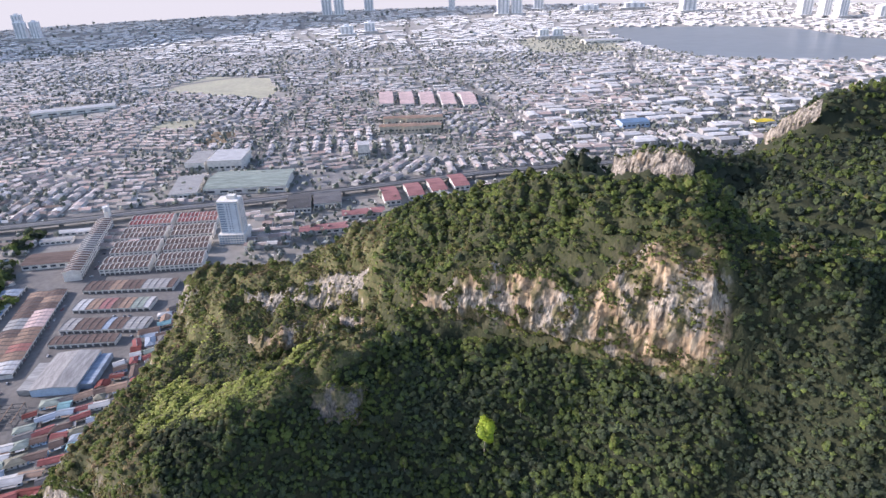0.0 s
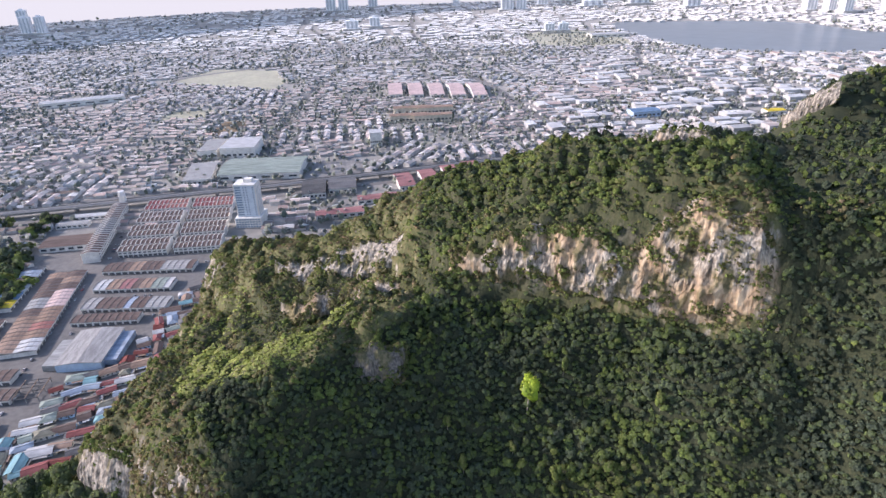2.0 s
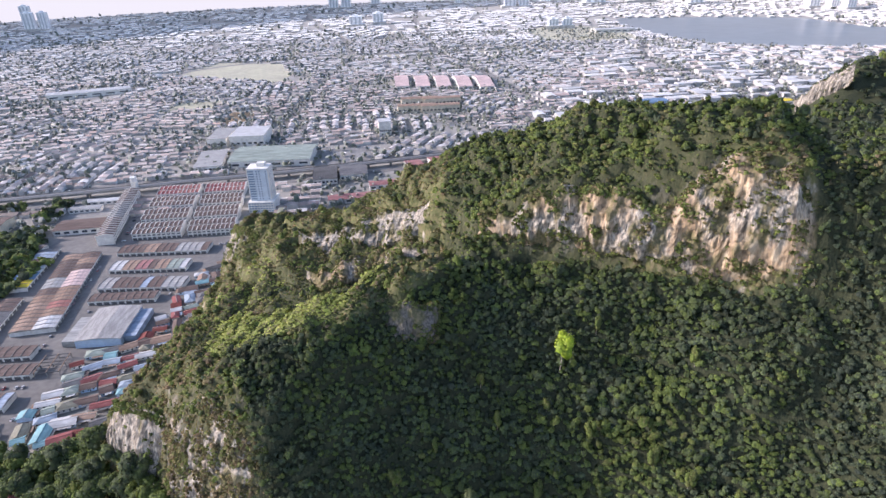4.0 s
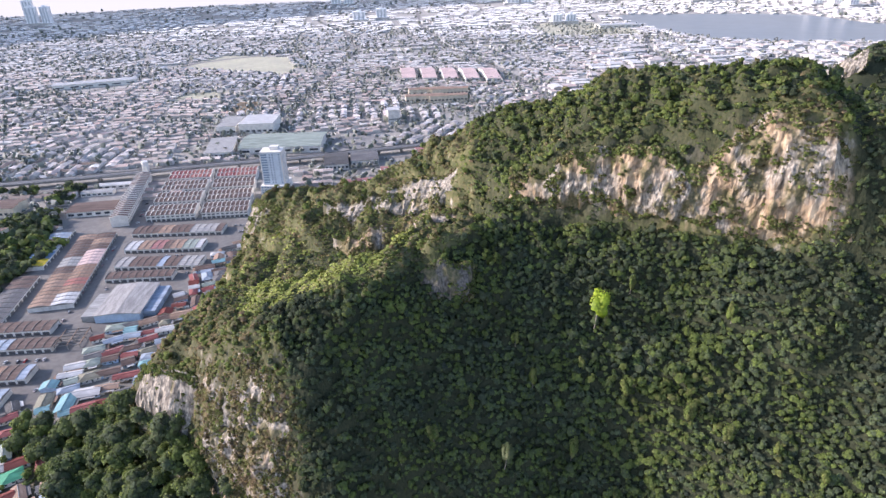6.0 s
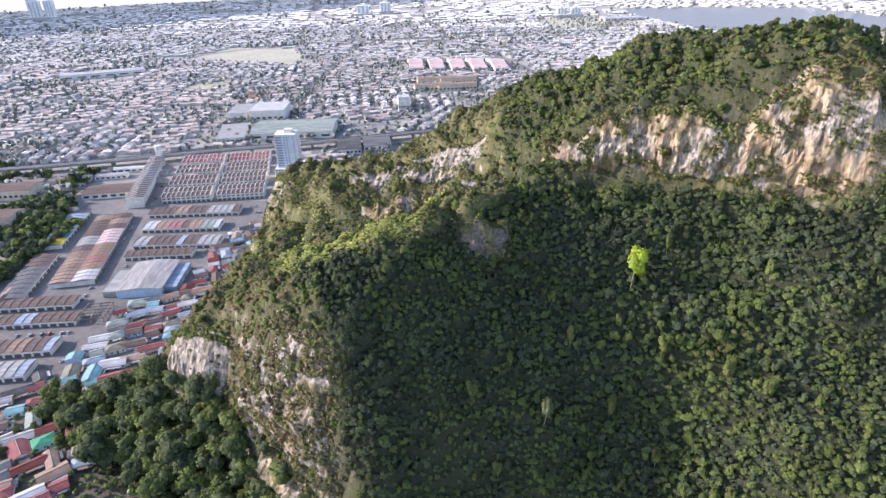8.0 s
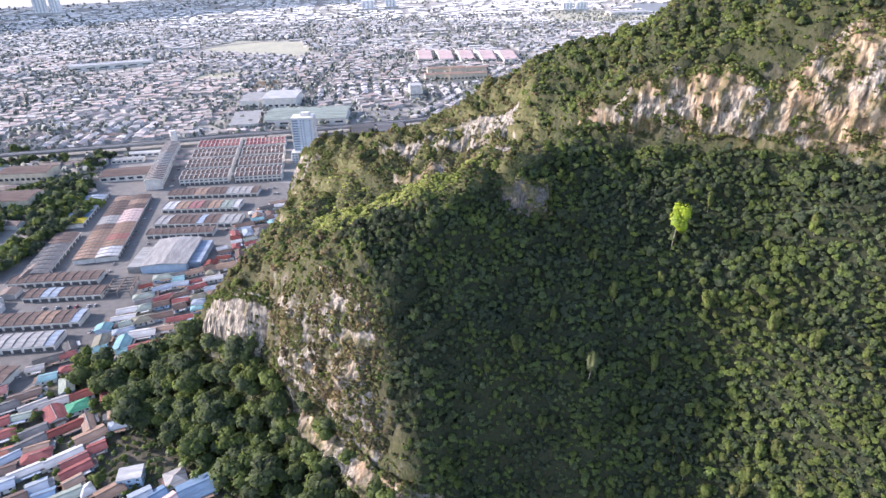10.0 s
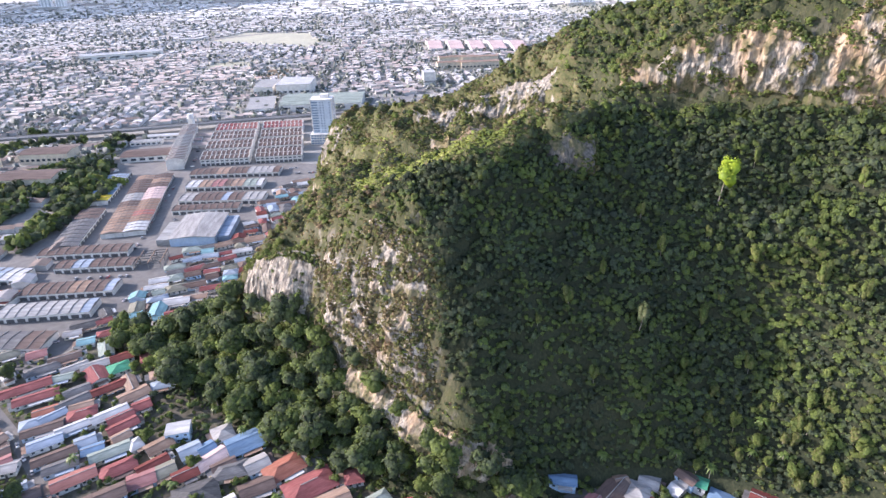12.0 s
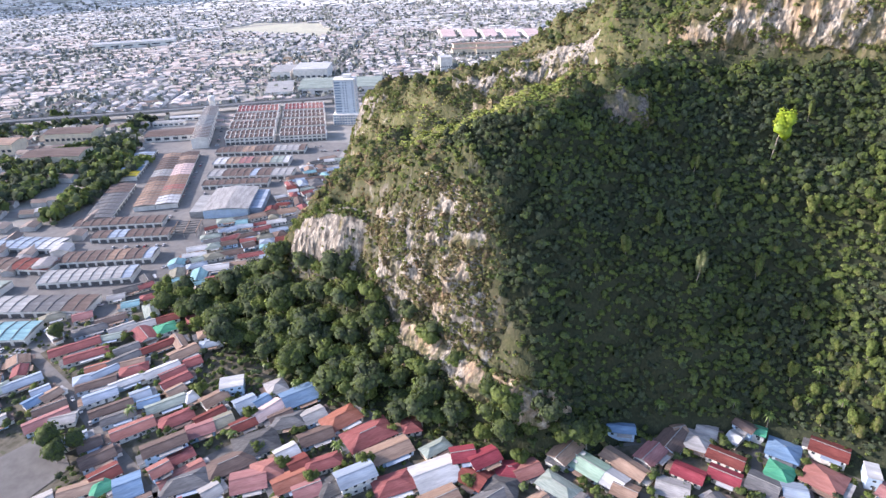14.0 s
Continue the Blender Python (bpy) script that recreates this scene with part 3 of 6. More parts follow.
cliff("inner_cliff", [(-40, 289, 148), (-30, 286, 150), (-5, 282.5, 147), (17, 271.5, 149), (47, 255, 152), (83, 239, 147), (102, 226.5, 151), (112, 223, 154)],
      [(-38, 294, 161), (-28, 290, 167), (-16, 287, 173), (-4, 284, 184), (16, 278, 188), (38, 265, 188), (48, 262, 185), (58, 260, 187), (66, 258, 198), (76, 256, 206), (92, 246, 206), (103, 240, 206), (108, 238, 196)], "tall pale limestone cliff with ochre stains and hanging scrub", scrub=0.3)
cliff("west_face", [(-268, 256, 22), (-238, 227, 24), (-207, 203, 22), (-182, 185, 22), (-161, 166, 20), (-146, 150, 15), (-128, 144, 18)],
      [(-262, 276, 50), (-232, 262, 74), (-209, 237, 86), (-192, 217, 95), (-170, 205, 106), (-151, 189, 107), (-136, 180, 98)], "steep grey limestone face with tufts of dry scrub", 1.3, 0.5, 3.6, 6.0, FACE_LIMESTONE, 0.62)
cliff("west_cliff", [(-266, 254, 24), (-252, 240, 30), (-238, 227, 34), (-222, 216, 34), (-206, 206, 30)],
      [(-262, 258, 52), (-250, 247, 66), (-238, 238, 76), (-222, 230, 82), (-206, 220, 80)], "grey-white limestone cliff with dark streaks above the wood", mat=WHITE_LIMESTONE, ragged=5.0, scrub=0.05, push=2.5, upright=3.0)
cliff("spur_cliff", [(-206, 198, 20), (-182, 180, 20), (-161, 161, 19), (-145, 145, 13), (-134, 139, 12)],
      [(-206, 206, 36), (-182, 189, 40), (-161, 170, 36), (-145, 152, 32), (-134, 146, 28)], "pale broken limestone cliff at the foot of the spur", ragged=7.0, scrub=0.1)
cliff("spur_foot_cliff", [(-141, 139, 10), (-128, 134, 9), (-113, 136, 8), (-100, 142, 9)],
      [(-141, 147, 31), (-129, 142, 33), (-113, 144, 27), (-100, 148, 19)], "low limestone cliff with an ochre patch above the houses", push=1.0, ragged=4.0)
cliff("crest_rock", [(-86, 225, 112), (-76, 228, 112), (-66, 231, 114), (-58, 235, 118)], [(-86, 235, 136), (-76, 238, 141), (-66, 240, 140), (-58, 243, 136)], "dark grey rock face under the spur's crest", mat=DARK_LIMESTONE, ragged=7.0, push=3.0, upright=2.0, scrub=0.3)
cliff("far_white_cliff", [(143, 640, 92), (166, 626, 92), (188, 612, 94), (206, 600, 98), (216, 592, 106)], [(151, 650, 126), (172, 638, 138), (196, 626, 146), (212, 614, 144), (222, 604, 136)], "bare white limestone cliff on the ridge behind", 2.0, mat=WHITE_LIMESTONE, scrub=0.03)
cliff("far_scar", [(370, 768, 94), (384, 754, 110), (394, 742, 128), (404, 730, 148)], [(364, 776, 112), (378, 765, 136), (392, 754, 153), (412, 746, 167)], "pale quarry scar on the farther hill", 2.5, mat=WHITE_LIMESTONE, scrub=0.02)
cliff("nose_cliff", [(-268, 440, 6), (-255, 424, 26), (-242, 408, 52), (-226, 388, 74)], [(-246, 440, 80), (-236, 428, 102), (-224, 414, 106), (-210, 398, 107)], "grey rock nose at the western end of the ridge", mat=FACE_LIMESTONE, ragged=6.0, scrub=0.2, push=5.0, upright=2.0)
cliff("saddle_cliff", [(-165, 352, 106), (-132, 346, 110), (-104, 341, 117), (-82, 331, 124), (-64, 320, 134)], [(-165, 363, 120), (-132, 360, 130), (-104, 354, 142), (-82, 345, 150), (-64, 334, 162)], "broken grey and tan rock band under the ridge", mat=FACE_LIMESTONE, ragged=9.0, scrub=0.4, push=3.4)
cliff("saddle_rocks", [(-150, 312, 100), (-128, 308, 106), (-108, 316, 112), (-90, 306, 118), (-70, 298, 128)], [(-150, 322, 112), (-128, 318, 122), (-108, 326, 126), (-90, 316, 134), (-70, 308, 142)], "low broken rock band in the green saddle", mat=TAN_LIMESTONE, ragged=9.0, scrub=0.5, push=3.0)


# ---- woods ----
ICO = [Vector(v).normalized() for v in ((0, 0, 1), (0.894, 0, 0.447), (0.276, 0.851, 0.447), (-0.724, 0.526, 0.447), (-0.724, -0.526, 0.447), (0.276, -0.851, 0.447),
                                        (0.724, 0.526, -0.447), (-0.276, 0.851, -0.447), (-0.894, 0, -0.447), (-0.276, -0.851, -0.447), (0.724, -0.526, -0.447), (0, 0, -1))]
ICO = np.array(ICO)
ICO_FACES = np.array([(0, 1, 2), (0, 2, 3), (0, 3, 4), (0, 4, 5), (0, 5, 1), (1, 6, 2), (2, 7, 3), (3, 8, 4), (4, 9, 5), (5, 10, 1), (6, 7, 2), (7, 8, 3), (8, 9, 4), (9, 10, 5), (10, 6, 1), (6, 11, 7), (7, 11, 8), (8, 11, 9), (9, 11, 10), (10, 11, 6)])


def crown(seed, lobes, clumps, clump=0.26, tall=0.8, drop=0.15, core=True, lift=0.4):
    """A crown about one metre in radius: rough lobes under many tilted leaf clumps. Gives verts, triangles and soft normals."""
    r = np.random.default_rng(seed)
    verts, tris, soft, count = [], [], [], 0
    a = r.uniform(0, 6.28, lobes)
    far = r.uniform(0.2, 0.62, lobes) * (np.arange(lobes) > 0)
    centre = np.stack([np.cos(a) * far, np.sin(a) * far, r.uniform(0.1, 0.75, lobes) * tall], 1)
    size = r.uniform(0.38, 0.6, lobes)
    for c, s in zip(centre if core else [], size):
        verts.append(c + ICO * s * 0.86 * r.uniform(0.75, 1.2, (12, 1)) * (1, 1, tall))
        tris.append(ICO_FACES + count)
        soft.append(ICO)
        count += 12
    for k in range(clumps):
        q = r.integers(lobes)
        d = r.normal(size=3)
        d[2] = abs(d[2]) * 1.1 - drop
        d /= np.linalg.norm(d)
        p = centre[q] + d * size[q] * r.uniform(0.82, 1.12) * (1, 1, tall)
        nrm = d + r.normal(size=3) * 0.38
        nrm /= np.linalg.norm(nrm)
        e = np.cross(nrm, r.normal(size=3))
        e /= np.linalg.norm(e)
        f = np.cross(nrm, e)
        w = clump * r.uniform(0.6, 1.3)
        verts.append(np.array([p - e * w - f * w * 0.3, p + f * w * 0.8 + nrm * w * 0.25, p + e * w - f * w * 0.25, p - f * w * 0.85]))
        tris.append(np.array([(0, 3, 1), (1, 3, 2)]) + count)
        soft.append(np.repeat((0.75 * d + 0.3 * nrm)[None], 4, 0))
        count += 4
    verts, soft = np.vstack(verts), np.vstack(soft)
    whole = verts - (0, 0, 0.1)
    soft = 0.8 * soft + (0, 0, lift) + 0.45 * whole / (np.linalg.norm(whole, axis=1)[:, None] + 1e-6)
    return verts, np.vstack(tris), soft / np.linalg.norm(soft, axis=1)[:, None]


BROAD = [crown(s, 4, 62, 0.22) for s in range(8)]
CANOPY = [crown(120 + s, 3, 50, 0.18, 0.75, lift=0.3) for s in range(10)]
SCRUB = [crown(20 + s, 1, 18, 0.3, 0.62, lift=0.5) for s in range(8)]
TUFT = [crown(60 + s, 3, 13, 0.4, 0.5, core=False, lift=0.9) for s in range(6)]
SPECK = [crown(80 + s, 1, 12, 0.38, 0.8) for s in range(6)]
FAR_CROWN = [crown(90 + s, 1, 10, 0.5, 0.8) for s in range(5)]
TINY = [crown(140 + s, 1, 3, 0.6, 0.8) for s in range(5)]
DISTANT = [crown(40 + s, 2, 17, 0.42, 0.8) for s in range(5)]


def woods(name, kinds, x, y, z, radius, tint, label, mat=LEAVES, hug=0.0, tall=(0.8, 1.35)):
    """Many crowns in one mesh; hug: how far their outer leaves turn with the slope under them."""
    verts, tris, tints, soft, count = [], [], [], [], 0
    choice = RNG.integers(0, len(kinds), len(x))
    turn = RNG.uniform(0, 6.28, len(x))
    for k, (v, f, nrm) in enumerate(kinds):
        m = np.nonzero(choice == k)[0]
        if not len(m):
            continue
        c, s, r = np.cos(turn[m])[:, None], np.sin(turn[m])[:, None], radius[m][:, None]
        stretch = RNG.uniform(*tall, (len(m), 1))
        p = np.stack([x[m][:, None] + r * (c * v[:, 0] - s * v[:, 1]), y[m][:, None] + r * (s * v[:, 0] + c * v[:, 1]), z[m][:, None] + r * stretch * v[:, 2]], 2)
        verts.append(p.reshape(-1, 3))
        tris.append((f[None] + (count + np.arange(len(m)) * len(v))[:, None, None]).reshape(-1, 3))
        tints.append(np.repeat(tint[m], len(v)))
        turned = np.stack([c * nrm[:, 0] - s * nrm[:, 1], s * nrm[:, 0] + c * nrm[:, 1], np.broadcast_to(nrm[:, 2], (len(m), len(nrm)))], 2)
        if hug:
            slope = np.stack([-sample(LEAN_X, x[m], y[m]), -sample(LEAN_Y, x[m], y[m]), np.ones(len(m))], 1)
            turned = turned + hug * (slope / np.linalg.norm(slope, axis=1)[:, None])[:, None, :]
            turned /= np.linalg.norm(turned, axis=2)[..., None] + 1e-6
        soft.append(turned.reshape(-1, 3))
        count += len(m) * len(v)
    ob = new(name, mesh_of(name, np.vstack(verts), [np.vstack(tris)], [mat], tint=np.concatenate(tints), normals=np.vstack(soft)))
    return tagged(ob, label, "trees", kind="stuff")


def scatter(x0, x1, y0, y1, spacing):
    """A shaken grid of places."""
    x, y = np.meshgrid(np.arange(x0, x1, spacing), np.arange(y0, y1, spacing))
    return (x + RNG.uniform(-0.55, 0.55, x.shape) * spacing).ravel(), (y + RNG.uniform(-0.55, 0.55, x.shape) * spacing).ravel()


def on_hill(x, y, spare, limit):
    """Which places stand on the hill and hold a tree: all on gentle slopes, few on rock."""
    s, h = sample(STEEP, x, y), sample(hz, x, y)
    keep = np.clip(1.25 - (s - limit) / 1.1, spare, 1)
    return (h > 1.5) & (RNG.uniform(0, 1, len(x)) < keep)


# tall forest in the bowl and down to the houses
x, y = scatter(-166, 225, 132, 275, 2.7)
m = in_bowl(x, y) & on_hill(x, y, 0.6, 1.9) & (RNG.uniform(0, 1, len(x)) < 0.52 * np.sqrt(1 + sample(STEEP, x, y) ** 2)) & (sample(hz, x, y) > 7) & ~((x > -20) & (sample(hz, x, y) < 22))
x, y = x[m], y[m]
r = (1.3 + 3.3 * RNG.beta(1.2, 2.4, len(x))) * (0.95 + 0.35 * lumps(x / 30, y / 30, 2.0, 2))
# tint raised round x 42: the bowl's sunlit patch put into leaf colour
woods("bowl_forest", CANOPY, x, y, sample(hz, x, y) + r * RNG.uniform(0.0, 0.55, len(x)), r, np.clip(0.19 + 0.2 * lumps(x / 22, y / 22, 9.0, 3) + RNG.normal(0, 0.09, len(x)) + 0.16 * np.exp(-((x - 42) / 40) ** 2) * np.clip((222 - y) / 20, 0, 1) - 0.1 * (x > 112), 0, 0.5),
      "dense tropical forest of broad crowns in the hill's bowl", hug=1.5, tall=(0.7, 1.8))

# dry scrub and small trees on the spur, the west face and the ridge
x, y = scatter(-330, 215, 130, 460, 2.8)
seen = y < np.interp(x, [-240, -187, -84, 0, 50, 100, 165, 270], [458, 428, 430, 388, 352, 312, 300, 300])
m = seen & ~in_bowl(x, y) & on_hill(x, y, 0.75, 1.0) & (lumps(x / 14, y / 14, 6.0, 3) < 0.4) & (sample(hz, x, y) > 9)
bare_rock = (x > -240) & (x < -112) & (y < np.interp(x, [-240, -209, -192, -170, -151, -120], [262, 238, 217, 206, 190, 184])) & (lumps(x / 9, y / 9, sample(hz, x, y) / 9, 3) < 0.08)
m &= ~bare_rock
x, y = x[m], y[m]
behind = y - np.interp(x, [-200, -184, -161, -130, -110, -94], [244, 250, 256, 244, 256, 273])
lush = np.clip(1.6 + behind / 9, 0, 1) * np.clip((95 - behind) / 40, 0, 1) * ((x > -210) & (x < -88)) * (0.85 + 0.4 * lumps(x / 16, y / 16, 3.3, 3))
r = RNG.uniform(0.7, 2.1, len(x)) * (1 + 0.6 * lumps(x / 18, y / 18, 5.0, 3)) * (1 - 0.25 * lush)
dry = np.clip(0.63 + 0.36 * lumps(x / 30, y / 30, 1.0, 4) + RNG.normal(0, 0.13, len(x)), 0.1, 1)
dry = dry + 0.04 * ((behind < -12) & (x > -235) & (x < -95))
sx, sy = x + 5 * lumps(x / 7, y / 7, 1.5, 3), y + 5 * lumps(x / 7, y / 7, 5.5, 3)
g = (in_shape(sx, sy, LAWN) & (RNG.uniform(0, 1, len(x)) < 0.3)) | (in_shape(sx, sy, FLANK) & (RNG.uniform(0, 1, len(x)) < 0.35))
dry = np.where(in_shape(sx, sy, SADDLE), 0.34 + RNG.normal(0, 0.07, len(x)), dry)
dry = np.where((x > -58) & (y > 262), dry - 0.3, dry)
woods("sunlit_creepers", SCRUB, x[g], y[g], sample(hz, x[g], y[g]) + 0.05 * r[g], 0.7 * r[g], dry[g], "bright green creepers and grass on the sunlit shoulder", GRASSY, hug=1.6, tall=(0.5, 0.9))
g |= in_shape(sx, sy, LAWN)
x, y, r, dry = x[~g], y[~g], r[~g], dry[~g]
woods("hillside_scrub", SCRUB, x, y, sample(hz, x, y) + r * RNG.uniform(-0.1, 0.4, len(x)), r, dry, "dry olive and brown scrub with small trees on the rocky hillside", hug=0.9)

# bushes and small trees, green to rust-brown, on the west face and the shoulder above it
x, y = scatter(-268, -112, 150, 345, 3.3)
m = ~in_bowl(x, y) & ~in_shape(x, y, LAWN) & (sample(hz, x, y) > 34) & ((y < np.interp(x, [-240, -200, -180, -112], [345, 250, 232, 222])) | (x < -205)) & (lumps(x / 11, y / 11, sample(hz, x, y) / 11, 3) > np.where(y < np.interp(x, [-240, -209, -192, -170, -151, -120], [262, 238, 217, 206, 190, 184]), 0.16, -0.25))
x, y = x[m], y[m]
r = RNG.uniform(0.9, 2.7, len(x))
woods("face_bushes", CANOPY, x, y, sample(hz, x, y) + r * RNG.uniform(0.1, 0.6, len(x)), r, np.clip(0.47 + 0.45 * lumps(x / 14, y / 14, 6.2, 3) + RNG.normal(0, 0.16, len(x)), 0.1, 0.95), "green and rust-brown bushes on the hill's western shoulder", hug=0.6)

# grass and low tufts that cover the turf between the scrub
x, y = scatter(-330, 215, 130, 460, 2.5)
seen = y < np.interp(x, [-240, -187, -84, 0, 50, 100, 165, 270], [458, 428, 430, 388, 352, 312, 300, 300])
m = seen & ~in_bowl(x, y) & on_hill(x, y, 0.6, 1.5) & (sample(hz, x, y) > 9)
x, y = x[m], y[m]
behind = y - np.interp(x, [-200, -184, -161, -130, -110, -94], [244, 250, 256, 244, 256, 273])
sx, sy = x + 5 * lumps(x / 7, y / 7, 1.5, 3), y + 5 * lumps(x / 7, y / 7, 5.5, 3)
green = in_shape(sx, sy, LAWN) | (in_shape(sx, sy, FLANK) & (RNG.uniform(0, 1, len(x)) < 0.45))
r = RNG.uniform(0.8, 1.75, len(x))
tint = np.clip(0.55 + 0.3 * lumps(x / 26, y / 26, 1.0, 4) + RNG.normal(0, 0.1, len(x)) - 0.08 * ((behind < -12) & (x > -262) & (x < -95)) - 0.28 * ((x > -58) & (y > 262)), 0.2, 1)
for name, m, mat, label in (("shoulder_grass", green, GRASSY, "sunlit yellow-green grass and creepers on the spur's shoulder"), ("hillside_grass", ~green, LEAVES, "dry olive and tan grass tufts on the hillside")):
    woods(name, TUFT, x[m], y[m], sample(hz, x[m], y[m]) + 0.05 * r[m], r[m] * (1.5 if name == "shoulder_grass" else 1), tint[m], label, mat, 1.8 if name == "shoulder_grass" else 0.6, (0.45, 0.8) if name == "shoulder_grass" else (0.7, 1.25))

# the open grass behind the spur's crest
x, y = scatter(-204, -80, 218, 308, 1.25)
m = in_shape(x + 4 * lumps(x / 7, y / 7, 1.5, 3), y + 4 * lumps(x / 7, y / 7, 5.5, 3), LAWN)
x, y = x[m], y[m]
r = RNG.uniform(0.6, 1.3, len(x))
woods("lawn_grass", TUFT, x, y, sample(hz, x, y) + 0.05 * r, r, np.full(len(x), 0.4), "smooth yellow-green grass on the sunlit spur", GRASSY, 2.2, (0.35, 0.6))

# larger crowns that stand out of the scrub
x, y = scatter(-300, 215, 200, 470, 6.4)
behind = y - np.interp(x, [-200, -184, -161, -130, -110, -94], [244, 250, 256, 244, 256, 273])
grassy = in_shape(x, y, LAWN) | in_shape(x, y, FLANK) | ((x < -40) & (x > -200) & (RNG.uniform(0, 1, len(x)) < 0.65))
seen = y < np.interp(x, [-240, -187, -84, 0, 50, 100, 165, 270], [458, 428, 430, 388, 352, 312, 300, 300])
m = ~in_bowl(x, y) & ~grassy & seen & on_hill(x, y, 0.0, 0.8) & (sample(hz, x, y) > 25) & (lumps(x / 25, y / 25, 3.0, 2) > -0.1)
x, y = x[m], y[m]
r = RNG.uniform(1.5, 3.7, len(x))
woods("ridge_trees", BROAD, x, y, sample(hz, x, y) + r * RNG.uniform(0.1, 0.6, len(x)), r, np.clip(0.33 + RNG.normal(0, 0.15, len(x)) + 0.12 * (x < -190), 0, 0.95), "dark round trees on the ridge of the hill", hug=0.5)

# forest along the top of the ridge above the inner cliff
x, y = scatter(-62, 215, 240, 425, 3.9)
seen = y < np.interp(x, [-84, 0, 50, 100, 165, 270], [413, 370, 342, 300, 300, 300])
rim = np.interp(x, [-62, -38, -16, 16, 38, 58, 76, 103, 120, 160], [318, 297, 289, 281, 268, 263, 259, 243, 246, 246])
m = seen & (y > rim) & on_hill(x, y, 0.5, 1.3) & (lumps(x / 20, y / 20, 7.7, 3) > -0.35)
x, y = x[m], y[m]
r = RNG.uniform(1.4, 3.0, len(x))
woods("ridge_forest", CANOPY, x, y, sample(hz, x, y) + r * RNG.uniform(0, 0.5, len(x)), r, np.clip(0.36 + 0.25 * lumps(x / 24, y / 24, 2.5, 3) + RNG.normal(0, 0.1, len(x)), 0.05, 0.75), "olive-green low forest along the top of the ridge", hug=1.0)

# low growth under the tall forest
x, y = scatter(-166, 225, 132, 275, 2.5)
m = in_bowl(x, y) & on_hill(x, y, 0.85, 3.0) & (sample(hz, x, y) > 7)
x, y = x[m], y[m]
r = RNG.uniform(1.4, 2.8, len(x))
woods("forest_undergrowth", SPECK, x, y, sample(hz, x, y) + 0.1 * r, r, np.clip(0.19 + 0.2 * lumps(x / 22, y / 22, 9.0, 3) + RNG.normal(0, 0.08, len(x)), 0, 0.45), "dark undergrowth of the forest", hug=1.5)

# tufts on the cliffs and along their upper edges
tuft = [[], [], [], []]
for p, out, share in FACES:
    nv, nu = p.shape[:2]
    q = (p + out[None] * 0.2).reshape(-1, 3)
    upper = np.repeat(np.linspace(0, 1, nv), nu)
    area = np.linalg.norm(p[1:, 1:] - p[:-1, :-1], axis=2).mean() ** 2
    clump_ = lumps(q[:, 0] / 7, q[:, 1] / 7, q[:, 2] / 7, 3)
    m = RNG.uniform(0, 1, len(q)) < area * (np.where(share > 0.5, 1.6, 1.4 * share) * np.where(share > 0.5, np.clip(4 * (clump_ + 0.12), 0, 1), np.maximum(0, clump_ + 0.3 * share - 0.02)) + 0.3 * (upper > 0.92) + 0.1 * (upper < 0.06))
    tuft[0].append(q[m]), tuft[1].append(np.full(m.sum(), share))
q, share = np.vstack(tuft[0]), np.concatenate(tuft[1])
r = RNG.uniform(0.7, 2.3, len(q))
woods("cliff_scrub", TUFT, q[:, 0], q[:, 1], q[:, 2] - 0.3 * r, r, np.clip(0.42 + 0.34 * share + 0.2 * lumps(q[:, 0] / 9, q[:, 1] / 9, q[:, 2] / 9, 2) + RNG.normal(0, 0.1, len(q)), 0.25, 1), "tufts of dry grass and scrub hanging on the cliffs")

# trees along the western foot
x, y = scatter(-325, -190, 262, 560, 5.2)
h = sample(hz, x, y)
m = (h > 1.0) & (h < 26) & (x < np.interp(y, [262, 300, 420, 560], [-262, -268, -240, -215]))
x, y = x[m], y[m]
r = RNG.uniform(2.2, 4.6, len(x))
woods("foot_trees", BROAD, x, y, sample(hz, x, y) + r * RNG.uniform(0.1, 0.7, len(x)), r, np.clip(0.28 + RNG.normal(0, 0.15, len(x)), 0, 0.9), "dark trees along the western foot of the hill")

# forest of the farther ridges
x, y = scatter(60, 900, 300, 1080, 9.6)
m = ((y > 470) | (x > 215) | ((x > 112) & (y > 268))) & ~((x > 138) & (x < 232) & (np.abs(y + 0.6 * (x - 150) - 640) < 20)) & ~((x > 355) & (x < 415) & (np.abs(y + 1.1 * (x - 372) - 762) < 16)) & on_hill(x, y, 0.15, 1.2) & (sample(hz, x, y) > 4) & (y > 0.35 * x + 150)
x, y = x[m], y[m]
r = RNG.uniform(3.8, 6.4, len(x))
woods("far_ridge_forest", FAR_CROWN, x, y, sample(hz, x, y) + r * RNG.uniform(0, 0.5, len(x)), r, np.clip(0.16 + 0.26 * lumps(x / 60, y / 60, 1.0, 3) + RNG.normal(0, 0.12, len(x)), 0, 1), "dark forest on the ridges behind", hug=0.7)


def limb(bm, a, b, r0, r1, sides=6):
    """A tapered round limb from a to b."""
    a, b = Vector(a), Vector(b)
    m = Matrix.Translation((a + b) / 2) @ (b - a).to_track_quat("Z", "Y").to_matrix().to_4x4()
    bmesh.ops.create_cone(bm, cap_ends=True, segments=sides, radius1=r0, radius2=r1, depth=(b - a).length, matrix=m)


